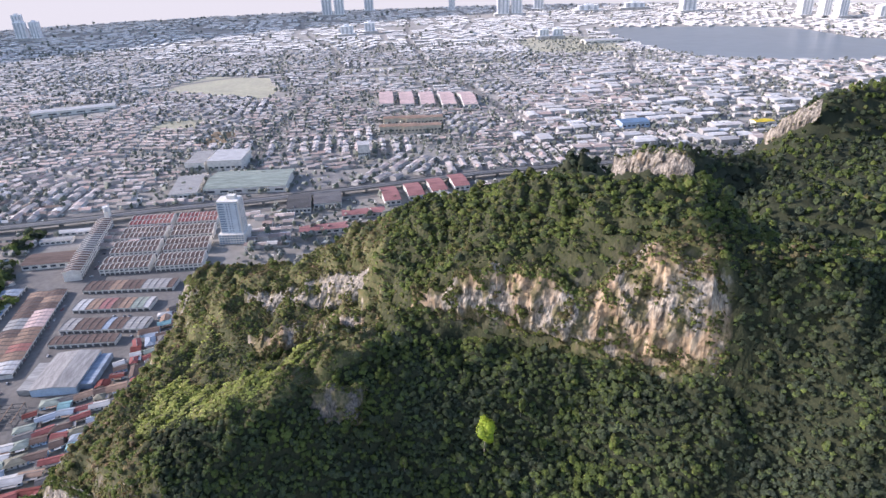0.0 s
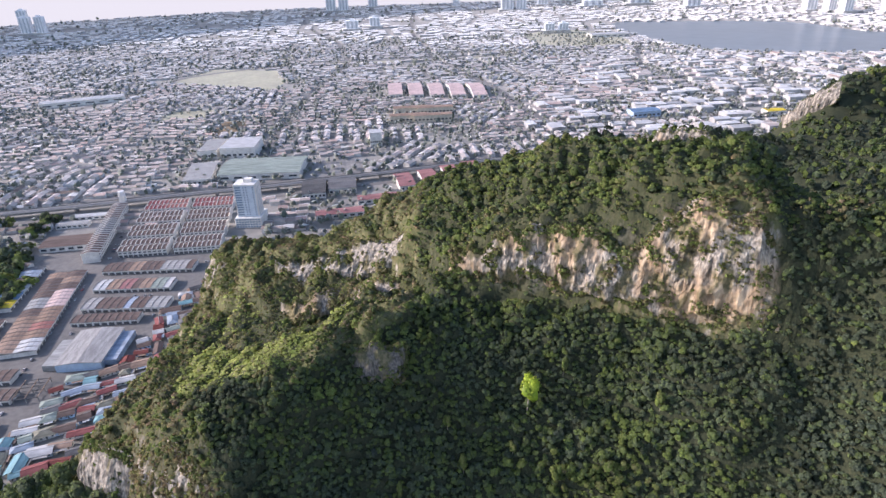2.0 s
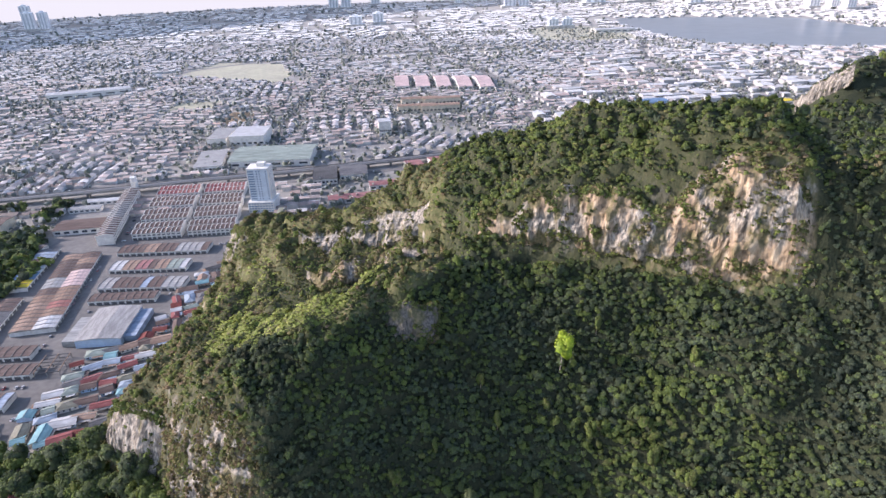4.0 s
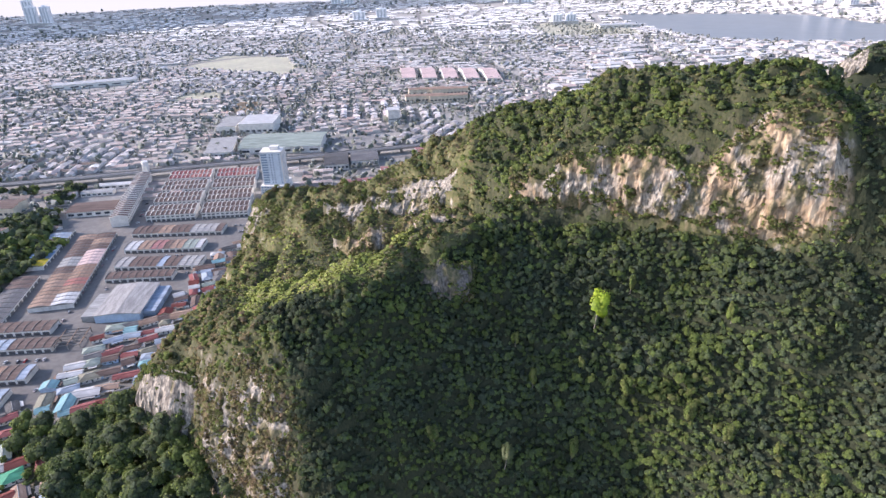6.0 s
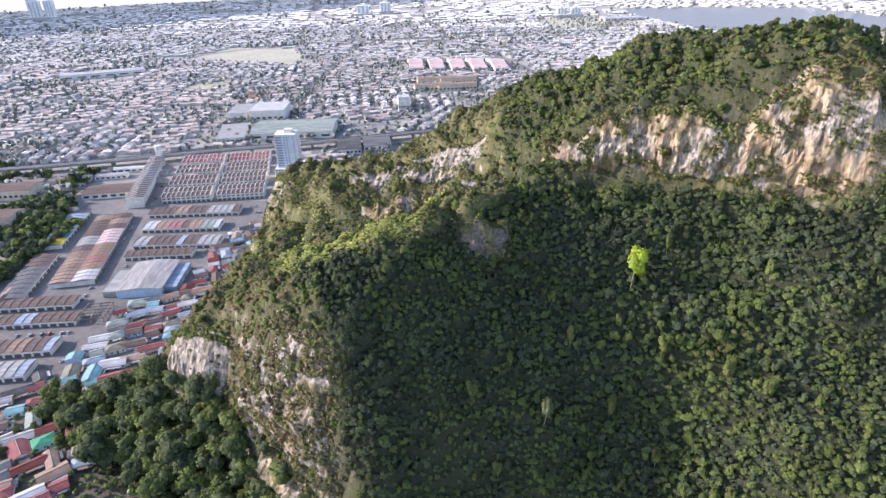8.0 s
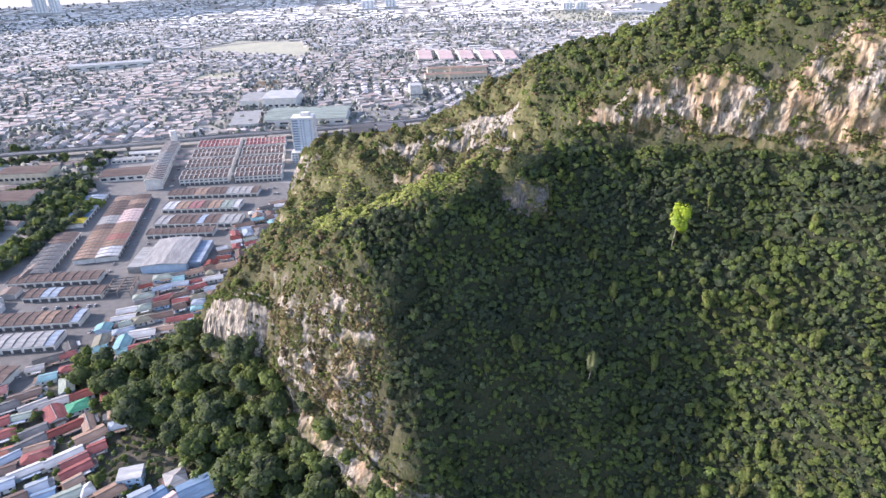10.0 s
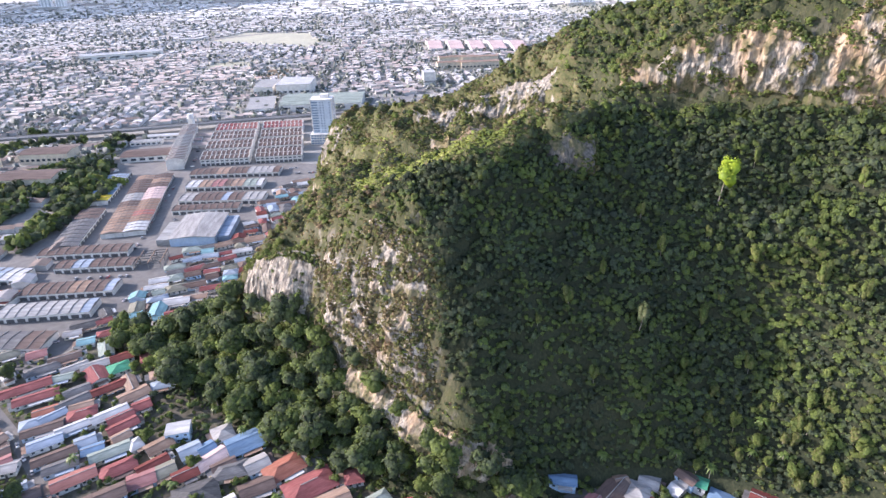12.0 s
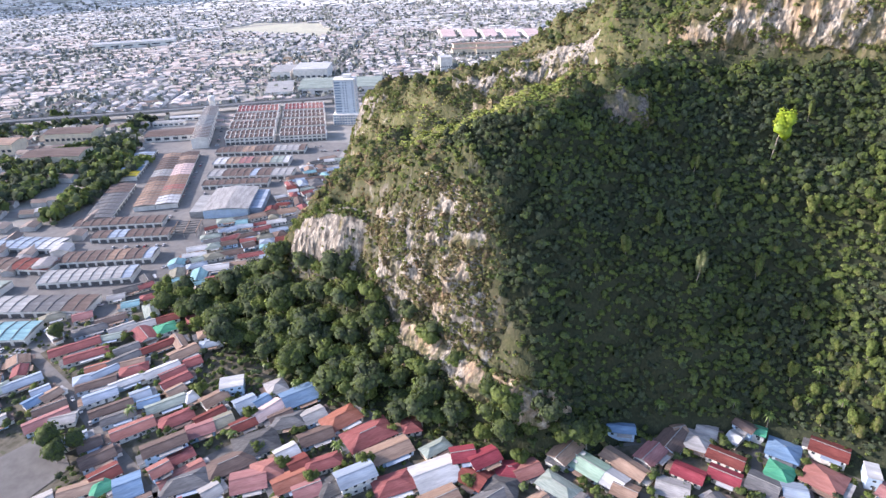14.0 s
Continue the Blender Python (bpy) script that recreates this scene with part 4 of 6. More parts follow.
def tree(name, seed, tall, wide, mat, tint, label, category="tree", trunk_share=0.45, lobes=7, clumps=230, clump=0.17, group="", deep=1.0):
    """A tree with a tapered trunk, limbs and a crown of leaf clumps, built at the origin."""
    r = np.random.default_rng(seed)
    ob = thing(name, Matrix(), label, category, group)
    bm = bmesh.new()
    fork = Vector((r.normal(0, 0.03) * tall, r.normal(0, 0.03) * tall, tall * trunk_share))
    limb(bm, (0, 0, -0.6), fork, 0.035 * wide + 0.14, 0.02 * wide + 0.1)
    for k in range(5):
        a = k * 1.26 + r.uniform(0, 0.8)
        limb(bm, fork, fork + Vector((math.cos(a) * wide * 0.5, math.sin(a) * wide * 0.5, tall * (1 - trunk_share) * r.uniform(0.3, 0.7))), 0.016 * wide + 0.08, 0.05, 5)
    part("trunk", bm, BARK, ob)
    v, f, nrm = crown(seed + 100, lobes, clumps, clump, (tall * (1 - trunk_share)) / wide * 1.05 * deep)
    v = v * wide + np.array((fork.x, fork.y, tall * trunk_share * 0.9))
    part("crown", mesh_of("crown", v, [f], [mat], tint=np.full(len(v), tint), normals=nrm), None, ob)
    return ob


def plant(proto, x, y, scale=1.0, turn=0.0):
    proto_copy = copy_thing(proto, pose(x, y, float(height(x, y)), 0, 0, turn))
    proto_copy.scale = (scale, scale, scale * RNG.uniform(0.9, 1.15))
    return proto_copy


def place(proto, x, y, turn=0.0, lean=0.0):
    proto.matrix_basis = pose(x, y, float(height(x, y)), 0, lean, turn)
    return proto


place(tree("lime_tree", 3, 30, 6.4, LIME_LEAVES, 0.5, "tall tree with bright lime-green leaves and a pale trunk", trunk_share=0.52, clumps=760, clump=0.085, lobes=9, deep=0.72), 1.5, 229, 0, -4)
SLENDER = [tree("emergent_tree", 30 + k, t, w, m, 0.42, "slender pale tree that rises above the forest", trunk_share=0.42, clumps=190, clump=0.15, lobes=7, group="emergent trees of the bowl", deep=0.95) for k, (t, w, m) in
           enumerate(((17, 3.4, PALE_LEAVES), (13, 3.0, LEAVES), (14, 3.2, LEAVES), (12, 3.2, LEAVES)))]
for k, (x, y, turn) in enumerate(((-45, 178, 0), (-77, 184, 20), (-12, 190, 80), (14, 205, 50), (54, 182, 10), (86, 160, 90), (-2, 196, 200), (72, 172, 150), (30, 226, 40), (-30, 208, 70), (-60, 196, 130), (-22, 176, 260),
                                   (8, 176, 300), (40, 192, 30), (-92, 176, 170), (-38, 222, 110), (20, 238, 60), (-66, 166, 240), (-6, 214, 310), (62, 216, 190))):
    place(SLENDER[k], x, y, turn, (-1) ** k * 4) if k < 4 else plant(SLENDER[1 + k % 3], x, y, RNG.uniform(0.55, 0.95), turn)

# the wood between the west cliff and the houses
WOOD_TREES = [tree("broadleaf_tree", 50 + k, t, w, LEAVES, c, "broad dark green tree in the wood below the cliff", group="wood below the cliff", trunk_share=0.38, clumps=420, clump=0.12, lobes=9, deep=0.62) for k, (t, w, c) in
              enumerate(((16, 6.8, 0.24), (13, 5.8, 0.34), (18, 7.6, 0.18), (11, 5.0, 0.4), (14, 6.4, 0.28)))]
x, y = scatter(-350, -92, 122, 280, 7.6)
foot = np.interp(x, [-352, -326, -292, -245, -205, -168, -135, -100], [252, 238, 214, 184, 164, 146, 133, 131])
edge = np.interp(x, [-352, -300, -264, -238, -207, -182, -161, -143, -124, -98], [266, 274, 248, 228, 204, 187, 168, 150, 138, 141])
m = (y > foot - 3) & (y < edge + 1)
wood_x, wood_y = x[m], y[m]
for k, (px, py) in enumerate(zip(wood_x, wood_y)):
    if k < len(WOOD_TREES):
        place(WOOD_TREES[k], px, py)
    else:
        plant(WOOD_TREES[k % len(WOOD_TREES)], px, py, RNG.choice((0.7, 0.85, 1.0, 1.3)), RNG.uniform(0, 360))
# underwood
x, y = scatter(-352, -92, 122, 285, 2.6)
foot = np.interp(x, [-352, -326, -292, -245, -205, -168, -135, -100], [250, 236, 212, 182, 162, 143, 130, 129])
edge = np.interp(x, [-352, -300, -264, -238, -207, -182, -161, -143, -124, -98], [266, 274, 248, 228, 204, 187, 168, 150, 138, 141])
m = (y > foot - 2) & (y < edge + 3)
r = RNG.uniform(0.9, 2.0, m.sum())
woods("underwood", SCRUB, x[m], y[m], height(x[m], y[m]) + 0.2 * r, r, np.clip(0.3 + RNG.normal(0, 0.12, m.sum()), 0, 0.8), "low green underwood between the trees below the cliff")

# orchard and garden trees on the slope above the eastern houses
ORCHARD = [tree("orchard_tree", 70 + k, t, w, LEAVES, c, "round yellow-green orchard tree on the cleared slope", group="orchard above the houses", trunk_share=0.3, clumps=230) for k, (t, w, c) in
           enumerate(((7, 3.0, 0.46), (8, 3.3, 0.38), (6, 2.6, 0.5)))]
x, y = scatter(-20, 110, 118, 176, 7.5)
m = (sample(hz, x, y) > 5.5) & (sample(hz, x, y) < 34)
for k, (px, py) in enumerate(zip(x[m], y[m])):
    place(ORCHARD[k], px, py) if k < 3 else plant(ORCHARD[k % 3], px, py, RNG.uniform(0.6, 1.2), RNG.uniform(0, 360))
x, y = scatter(-60, 110, 112, 180, 2.8)
m = (sample(hz, x, y) > 5) & (sample(hz, x, y) < 36) & (RNG.uniform(0, 1, len(x)) < 0.75)
r = RNG.uniform(0.6, 1.6, m.sum())
woods("slope_shrubs", SCRUB, x[m], y[m], sample(hz, x[m], y[m]) + 0.1 * r, r, np.clip(0.42 + RNG.normal(0, 0.12, m.sum()), 0, 0.95), "yellow-green shrubs and grass on the cleared slope")


def palm(seed, tall, reach, label):
    """A palm: leaning trunk and arching fronds."""
    r = np.random.default_rng(seed)
    ob = thing("palm_tree", Matrix(), label, "palm tree", "palms by the houses")
    bm = bmesh.new()
    limb(bm, (0, 0, -0.4), (0.3, 0.1, tall), 0.22, 0.13, 7)
    part("trunk", bm, BARK, ob)
    verts, tris, count = [], [], 0
    for k in range(16):
        a, up = k * 2.4, r.uniform(0.1, 0.9)
        side = np.array((-math.sin(a), math.cos(a), 0))
        for s in range(6):
            t0, t1 = s / 6, (s + 1) / 6
            p0, p1 = (np.array((0.3 + math.cos(a) * reach * t, 0.1 + math.sin(a) * reach * t, tall + reach * (up * t - 0.95 * t * t))) for t in (t0, t1))
            w0, w1 = (0.42 * math.sin(math.pi * min(0.97, 0.12 + 0.86 * t)) for t in (t0, t1))
            verts.append(np.array([p0 - side * w0, p0 + side * w0, p1 + side * w1, p1 - side * w1]))
            tris.append(np.array([(0, 1, 2), (0, 2, 3)]) + count)
            count += 4
    part("crown", mesh_of("crown", np.vstack(verts), [np.vstack(tris)], [PALM_LEAVES]), None, ob, "arching green fronds")
    return ob


palms = [palm(1, 7, 3.6, "coconut palm with arching fronds beside the houses"), palm(2, 5, 3.2, "low palm with broad fronds beside the houses")]
for k, (x, y) in enumerate(((-318, 150), (-262, 137), (-209, 128), (-300, 226), (-240, 172), (-222, 168), (-186, 150), (-262, 190), (-14, 146), (4, 150), (16, 146), (-28, 152), (-250, 180), (-196, 154), (10, 158), (-62, 150))):
    place(palms[k], x, y) if k < 2 else plant(palms[k % 2], x, y, RNG.uniform(0.7, 1.1), RNG.uniform(0, 360))


# ---- roads ----
LIFT = [0.05]


def road(name, points, width, label, mat=ASPHALT, z=0.0, category="road"):
    LIFT[0] += 0.012
    z += LIFT[0]
    v, f = strip(smooth_line(points), width, z)
    return tagged(new(name, mesh_of(name, v, f, [mat])), label, category, kind="structure")


road("road_village", [(-470, 232), (-403, 201), (-365, 172), (-332, 143), (-302, 118), (-286, 102), (-255, 55), (-230, 0)], 6, "narrow grey village road between the houses")
road("road_main", [(-372, 330), (-403, 409), (-419, 464), (-445, 581), (-480, 700)], 18, "wide grey road between rows of shops")
road("road_cross_south", [(-620, 262), (-380, 262), (-372, 330)], 16, "grey service road between shop rows")
road("road_cross_middle", [(-640, 415), (-400, 398), (-310, 400)], 14, "grey service road between shop rows")
road("road_cross_north", [(-640, 600), (-440, 597), (-300, 612), (-285, 560)], 14, "grey street before the terrace block")
road("road_west", [(-476, 250), (-500, 420), (-530, 520), (-560, 600)], 12, "grey street between shop rows")
road("road_lane_east", [(-290, 105), (-235, 152), (-205, 140), (-170, 118), (-120, 122), (-60, 100), (-40, 70)], 5, "narrow lane between the village houses")
road("road_lane_hill", [(-60, 100), (-72, 118), (-60, 142)], 5, "dirt lane up to the hill", DIRT)
road("road_lane_right", [(-40, 90), (-28, 120), (-20, 140)], 4, "narrow lane beside the blue house")
patch("village_ground", [(-405, 195), (-380, 120), (-300, 30), (-150, 20), (60, 20), (60, 125), (-20, 148), (-110, 132), (-200, 160), (-300, 240), (-330, 262), (-372, 262)], YARD, 0.012, "trodden soil and grass between the village houses", "ground")
patch("pavement_lots", [(-535, 195), (-400, 215), (-372, 262), (-340, 395), (-300, 470), (-300, 625), (-470, 640), (-540, 640)], ASPHALT, 0.02, "stained grey yards round the shop rows", "pavement")
patch("pavement_yard", [(-212, 153), (-200, 163), (-186, 152), (-198, 141)], CONCRETE, 0.24, "pale concrete yard with parked cars", "pavement")
patch("dirt_clearing", [(-176, 126), (-150, 131), (-128, 127), (-136, 119), (-170, 117)], DIRT, 0.25, "ochre dirt clearing below the cliff", "ground")
patch("dirt_yard", [(-118, 104), (-98, 124), (-84, 122), (-98, 100)], DIRT, 0.26, "dusty yard between houses", "ground")
patch("asphalt_yard", [(-385, 100), (-352, 143), (-330, 118), (-345, 85)], ASPHALT, 0.27, "grey asphalt yard at the village edge", "pavement")


# ---- houses of the village ----
WINDOW = from_bm("window", box(1.3, 0.08, 1.1, 0, 0, -0.55, 0.02), GLASS)
DOOR = from_bm("door", box(1.0, 0.08, 2.0, bevel=0.02), SHUTTER)


def roof_mesh(l, d, rise, kind, over=0.7, thick=0.14):
    """A roof with eaves: gable along its length, hip, or flat."""
    bm = bmesh.new()
    x, y = l / 2 + over, d / 2 + over
    fall = rise * over / (d / 2)
    if kind == "flat":
        bmesh.ops.create_cube(bm, size=1, matrix=Matrix.Translation((0, 0, 0.15)) @ Matrix.Diagonal((l + 0.5, d + 0.5, 0.3, 1)))
        return bm
    inset = min(d / 2, l / 2 - 0.4) if kind == "hip" else 0
    top = [bm.verts.new(p) for p in ((-x, -y, -fall), (x, -y, -fall), (x, y, -fall), (-x, y, -fall), (-x + inset + (over if inset else 0), 0, rise), (x - inset - (over if inset else 0), 0, rise))]
    for f in ((0, 1, 5, 4), (2, 3, 4, 5)):
        bm.faces.new([top[k] for k in f])
    if inset:
        bm.faces.new([top[k] for k in (1, 2, 5)])
        bm.faces.new([top[k] for k in (3, 0, 4)])
    bmesh.ops.recalc_face_normals(bm, faces=bm.faces[:])
    bmesh.ops.solidify(bm, geom=bm.faces[:], thickness=thick)
    return bm


def wall_mesh(l, d, h, rise, kind, deep=2.0):
    """The walls, with gable ends; they go down into sloping ground."""
    bm = bmesh.new()
    x, y = l / 2, d / 2
    low = [bm.verts.new((px, py, -deep)) for px, py in ((-x, -y), (x, -y), (x, y), (-x, y))]
    top = [bm.verts.new((px, py, h - 0.06)) for px, py in ((-x, -y), (x, -y), (x, y), (-x, y))]
    for a in range(4):
        b = (a + 1) % 4
        bm.faces.new((low[a], low[b], top[b], top[a]))
    bm.faces.new(top)
    if kind == "gable":
        for s, (a, b) in ((1, (1, 2)), (-1, (3, 0))):
            p = bm.verts.new((s * x, 0, h + rise - 0.15))
            bm.faces.new((top[a], top[b], p))
    return bm


WORD = {"red": "faded red", "crimson": "dark crimson", "salmon": "salmon-red", "orange": "orange-red", "maroon": "dark maroon", "brown": "brown", "mauve": "faded purple-brown", "rust": "rusty striped", "tan": "dusty tan-brown",
        "slate": "weathered dark grey", "charcoal": "charcoal", "grey": "pale grey", "olive": "grey-olive", "greenish": "grey-green", "sage": "sage-green", "green": "bright green", "teal": "teal", "blue": "bright blue",
        "bluegrey": "dull blue", "sky": "pale blue", "white": "white", "pink": "pale pink", "yellow": "yellow", "pale": "pale"}
TAKEN = []


def house(x, y, l, d, turn, hue, kind, floors=1):
    """A village house: walls, roof, ridge cap, windows, door and a lean-to on some."""
    h, rise = 3.0 * floors + 0.3, (0.26 if kind == "gable" else 0.3) * d / 2 + 0.3
    TAKEN.append((x, y, max(l, d) / 2))
    k = len(TAKEN)
    ob = thing("house", pose(x, y, float(height(x, y)), 0, 0, turn), "%s house with a %s %s roof" % ("two-storey" if floors > 1 else "single-storey", WORD[hue], {"gable": "gabled metal", "hip": "hipped", "flat": "flat"}[kind]), "house", "village houses")
    part("wall", wall_mesh(l, d, h, rise, kind), (PAINT, CREAM, PAINT, BLUE_PAINT)[k % 4] if hue != "brown" else BLUE_PAINT, ob)
    roof = part("roof", roof_mesh(l, d, rise, kind), ROOF[hue], ob)
    roof.location.z = h
    if kind != "flat":
        run = l + 1.4 if kind == "gable" else max(0.8, l - d)
        part("ridge_cap", box(run, 0.4, 0.12, bevel=0.03), ROOF["pale" if k % 3 == 0 else hue], ob, at=pose(0, 0, h + rise - 0.04))
    n = max(1, int(l / 3.4))
    for f in range(floors):
        for i in range(n):
            part("window", WINDOW, None, ob, at=pose((i + 0.5) * l / n - l / 2, -d / 2 - 0.03, 1.75 + 3 * f))
    part("window", WINDOW, None, ob, at=pose(l / 2 + 0.03, 0, h - 1.3, 0, 0, 90))
    part("door", DOOR, None, ob, at=pose(l * 0.12, -d / 2 - 0.04, 0.02))
    if kind != "flat":
        hue_2 = ("grey", "rust", "brown", "white", "tan", "slate", "bluegrey")[k * 5 % 7]
        if k % 4:
            part("awning", box(l * 0.55, 2.6, 0.1, l * 0.1, -d / 2 - 1.5, h - 0.75, 0.02), ROOF[hue_2], ob, "lean-to porch roof")
            part("post", box(0.16, 0.16, h - 0.7, l * 0.33, -d / 2 - 2.6, 0), CONCRETE, ob)
        if k % 3 != 1:
            s = 1 if k % 2 else -1
            part("annexe", box(2.8, d * 0.7, 2.3, s * (l / 2 + 1.3), 0.3, 0), PAINT, ob)
            part("annexe_roof", box(3.4, d * 0.7 + 0.8, 0.12, s * (l / 2 + 1.5), 0.3, 2.3, 0.02), ROOF[("rust", "grey", "slate", "brown")[k % 4]], ob)
    return ob


house(-380.9, 206.3, 26.1, 9, 37, "red", "gable")
house(-369.2, 198.8, 22.2, 8, 34, "red", "gable")
house(-355.4, 187.6, 13.4, 7, 32, "orange", "gable")
house(-357.8, 177.1, 10.2, 8, 32, "sky", "hip")
house(-349.9, 183.6, 13.0, 7, 50, "sky", "gable")
house(-334.7, 185.8, 14.0, 9, 28, "red", "hip")
house(-349.0, 173.4, 18.7, 7, 31, "brown", "gable")
house(-341.3, 164.0, 15.2, 8, 36, "bluegrey", "gable")
house(-320.5, 165.1, 8.9, 9, 37, "sky", "gable")
house(-330.5, 154.7, 19.2, 7, 37, "brown", "gable")
house(-323.3, 148.3, 15.0, 7, 33, "slate", "gable")
house(-312.0, 140.7, 18.7, 9, 38, "salmon", "gable")
house(-293.8, 147.6, 15.8, 9, 38, "red", "hip")
house(-289.6, 127.5, 18.6, 9, 36, "brown", "gable", 2)
house(-284.8, 113.0, 8.0, 8, 46, "salmon", "gable", 2)
house(-280.7, 123.2, 10.6, 7, 43, "red", "gable")
house(-275.5, 112.7, 18.9, 8, 43, "salmon", "gable")
house(-272.8, 109.4, 19.7, 12, 25, "slate", "hip")
house(-278.9, 141.0, 11.5, 10, 32, "mauve", "gable")
house(-319.0, 185.8, 17.9, 8, 42, "white", "gable")
house(-312.0, 183.5, 12.7, 7, 44, "red", "gable")
house(-305.0, 193.2, 8.5, 8, 38, "red", "gable")
house(-307.1, 176.8, 14.5, 8, 46, "red", "gable")
house(-303.7, 169.0, 8.4, 7, 49, "tan", "gable")
house(-303.8, 158.2, 18.2, 8, 36, "greenish", "gable")
house(-293.7, 163.5, 5.9, 8, 48, "white", "hip")
house(-313.6, 159.8, 9.7, 7, 30, "blue", "gable")
house(-345.8, 195.2, 16.9, 8, 48, "slate", "gable")
house(-338.6, 192.1, 11.4, 6, 27, "tan", "gable")
house(-349.0, 204.8, 13.0, 8, 40, "slate", "gable")
house(-331.8, 207.8, 17.4, 7, 43, "maroon", "gable")
house(-335.8, 226.6, 11.5, 10, 40, "green", "hip")
house(-375.3, 235.8, 17.5, 8, 34, "brown", "gable")
house(-363.5, 226.2, 14.5, 7, 43, "grey", "gable")
house(-382.3, 224.0, 18.4, 9, 37, "slate", "hip")
house(-372.3, 253.7, 10.0, 8, 25, "teal", "gable")
house(-386.9, 262.9, 10.2, 7, 26, "grey", "gable")
house(-390.1, 173.8, 17.4, 8, 43, "sky", "gable")
house(-375.7, 167.1, 8.3, 7, 45, "bluegrey", "gable")
house(-373.8, 158.9, 9.2, 7, 58, "blue", "gable")
house(-368.2, 163.9, 9.2, 8, 61, "tan", "gable")
house(-362.5, 154.5, 14.4, 7, 40, "brown", "gable")
house(-358.0, 145.4, 19.4, 9, 43, "mauve", "gable")
house(-350.3, 146.3, 11.1, 8, 20, "grey", "gable")
house(-336.8, 132.3, 11.7, 7, 39, "sky", "gable")
house(-327.3, 130.0, 9.4, 8, 38, "brown", "gable")
house(-318.9, 121.8, 13.9, 9, 42, "brown", "gable")
house(-310.0, 112.2, 11.5, 9, 46, "maroon", "gable")
house(-308.0, 105.2, 8.5, 9, 49, "green", "hip")
house(-296.0, 105.7, 10.2, 14, 33, "blue", "gable")
house(-274.4, 172.0, 11.7, 9, 17, "white", "flat", 2)
house(-280.8, 163.0, 12.2, 9, 48, "rust", "gable")
house(-278.2, 150.6, 14.3, 6, 45, "maroon", "gable")
house(-272.4, 145.6, 14.1, 9, 36, "olive", "gable")
house(-263.4, 160.0, 9.9, 10, 40, "sky", "gable")
house(-255.7, 161.5, 7.6, 8, 47, "blue", "gable")
house(-259.3, 144.7, 10.9, 8, 38, "maroon", "gable")
house(-250.4, 154.8, 15.1, 9, 52, "pink", "gable")
house(-237.7, 166.1, 16.8, 14, 36, "blue", "gable")
house(-251.2, 172.2, 9.6, 12, 35, "grey", "hip")
house(-238.3, 147.7, 15.8, 10, 18, "slate", "hip")
house(-242.7, 150.7, 10.8, 7, 37, "brown", "gable")
house(-226.7, 151.8, 10.4, 10, 38, "grey", "gable")
house(-248.8, 132.3, 19.4, 15, 29, "charcoal", "hip")
house(-212.9, 149.6, 17.8, 12, 42, "orange", "hip")
house(-197.7, 139.3, 22.5, 14, 36, "red", "hip")
house(-187.5, 128.7, 21.3, 11, 32, "tan", "gable")
house(-178.3, 146.0, 8.1, 10, 17, "red", "hip")
house(-256.9, 119.7, 20.2, 11, 36, "brown", "hip")
house(-245.0, 110.4, 14.2, 12, 19, "mauve", "gable")
house(-238.7, 116.4, 12.4, 12, 25, "salmon", "hip")
house(-233.3, 127.3, 9.4, 8, 39, "white", "gable")
house(-225.7, 120.2, 8.4, 10, 37, "maroon", "gable")
house(-227.0, 110.7, 14.2, 10, 33, "orange", "gable")
house(-218.5, 106.5, 11.2, 10, 29, "mauve", "gable")
house(-198.7, 112.2, 15.7, 10, 31, "sky", "gable", 2)
house(-222.2, 137.7, 15.1, 9, 31, "brown", "gable")
house(-209.0, 108.1, 10.4, 10, 32, "charcoal", "hip")
house(-182.3, 110.3, 16.6, 11, 25, "red", "hip")
house(-165.1, 116.4, 19.0, 15, 27, "white", "gable")
house(-153.1, 124.9, 10.0, 9, 13, "crimson", "gable", 2)
house(-144.0, 123.1, 12.9, 9, 31, "crimson", "gable", 2)
house(-147.8, 115.4, 11.3, 12, -34, "maroon", "gable")
house(-132.7, 119.2, 12.0, 10, 4, "crimson", "hip")
house(-125.6, 119.5, 11.7, 9, 27, "salmon", "gable")
house(-136.6, 110.2, 13.5, 11, -13, "charcoal", "hip")
house(-99.0, 123.0, 15.8, 11, -41, "sage", "gable")
house(-89.2, 114.5, 8.6, 10, -42, "white", "gable")
house(-82.8, 124.1, 19.9, 8, -46, "tan", "gable")
house(-85.8, 109.3, 9.4, 9, -31, "rust", "gable")
house(-80.9, 142.6, 11.8, 6, -7, "blue", "gable")
house(-57.0, 119.6, 12.1, 8, -32, "crimson", "gable")
house(-42.3, 118.5, 12.0, 8, -32, "crimson", "gable")
house(-47.6, 138.7, 11.0, 12, -26, "grey", "hip")
house(-41.0, 145.0, 8.2, 8, -25, "grey", "gable")
house(-38.2, 128.7, 14.3, 8, -33, "maroon", "gable")
house(-29.5, 141.2, 5.1, 9, -48, "white", "gable")
house(-23.9, 145.7, 8.7, 6, -51, "brown", "gable")
house(-11.4, 133.7, 12.6, 12, -32, "blue", "hip")
house(-19.0, 120.3, 10.0, 12, -37, "green", "hip")
house(-1.9, 117.7, 14.9, 14, -42, "salmon", "hip")
house(6.8, 132.2, 14.1, 10, -34, "maroon", "gable")
house(17.7, 119.2, 5.2, 9, -19, "white", "flat", 2)
house(-18.6, 143.4, 5.4, 6, -30, "green", "gable")
house(-28.3, 113.9, 11.5, 12, -35, "slate", "gable")
house(-66.1, 111.0, 12.3, 10, -22, "grey", "gable")
house(-17.4, 110.2, 8.6, 10, -13, "sky", "gable")
house(-53.6, 145.2, 5.3, 7, 17, "rust", "gable")

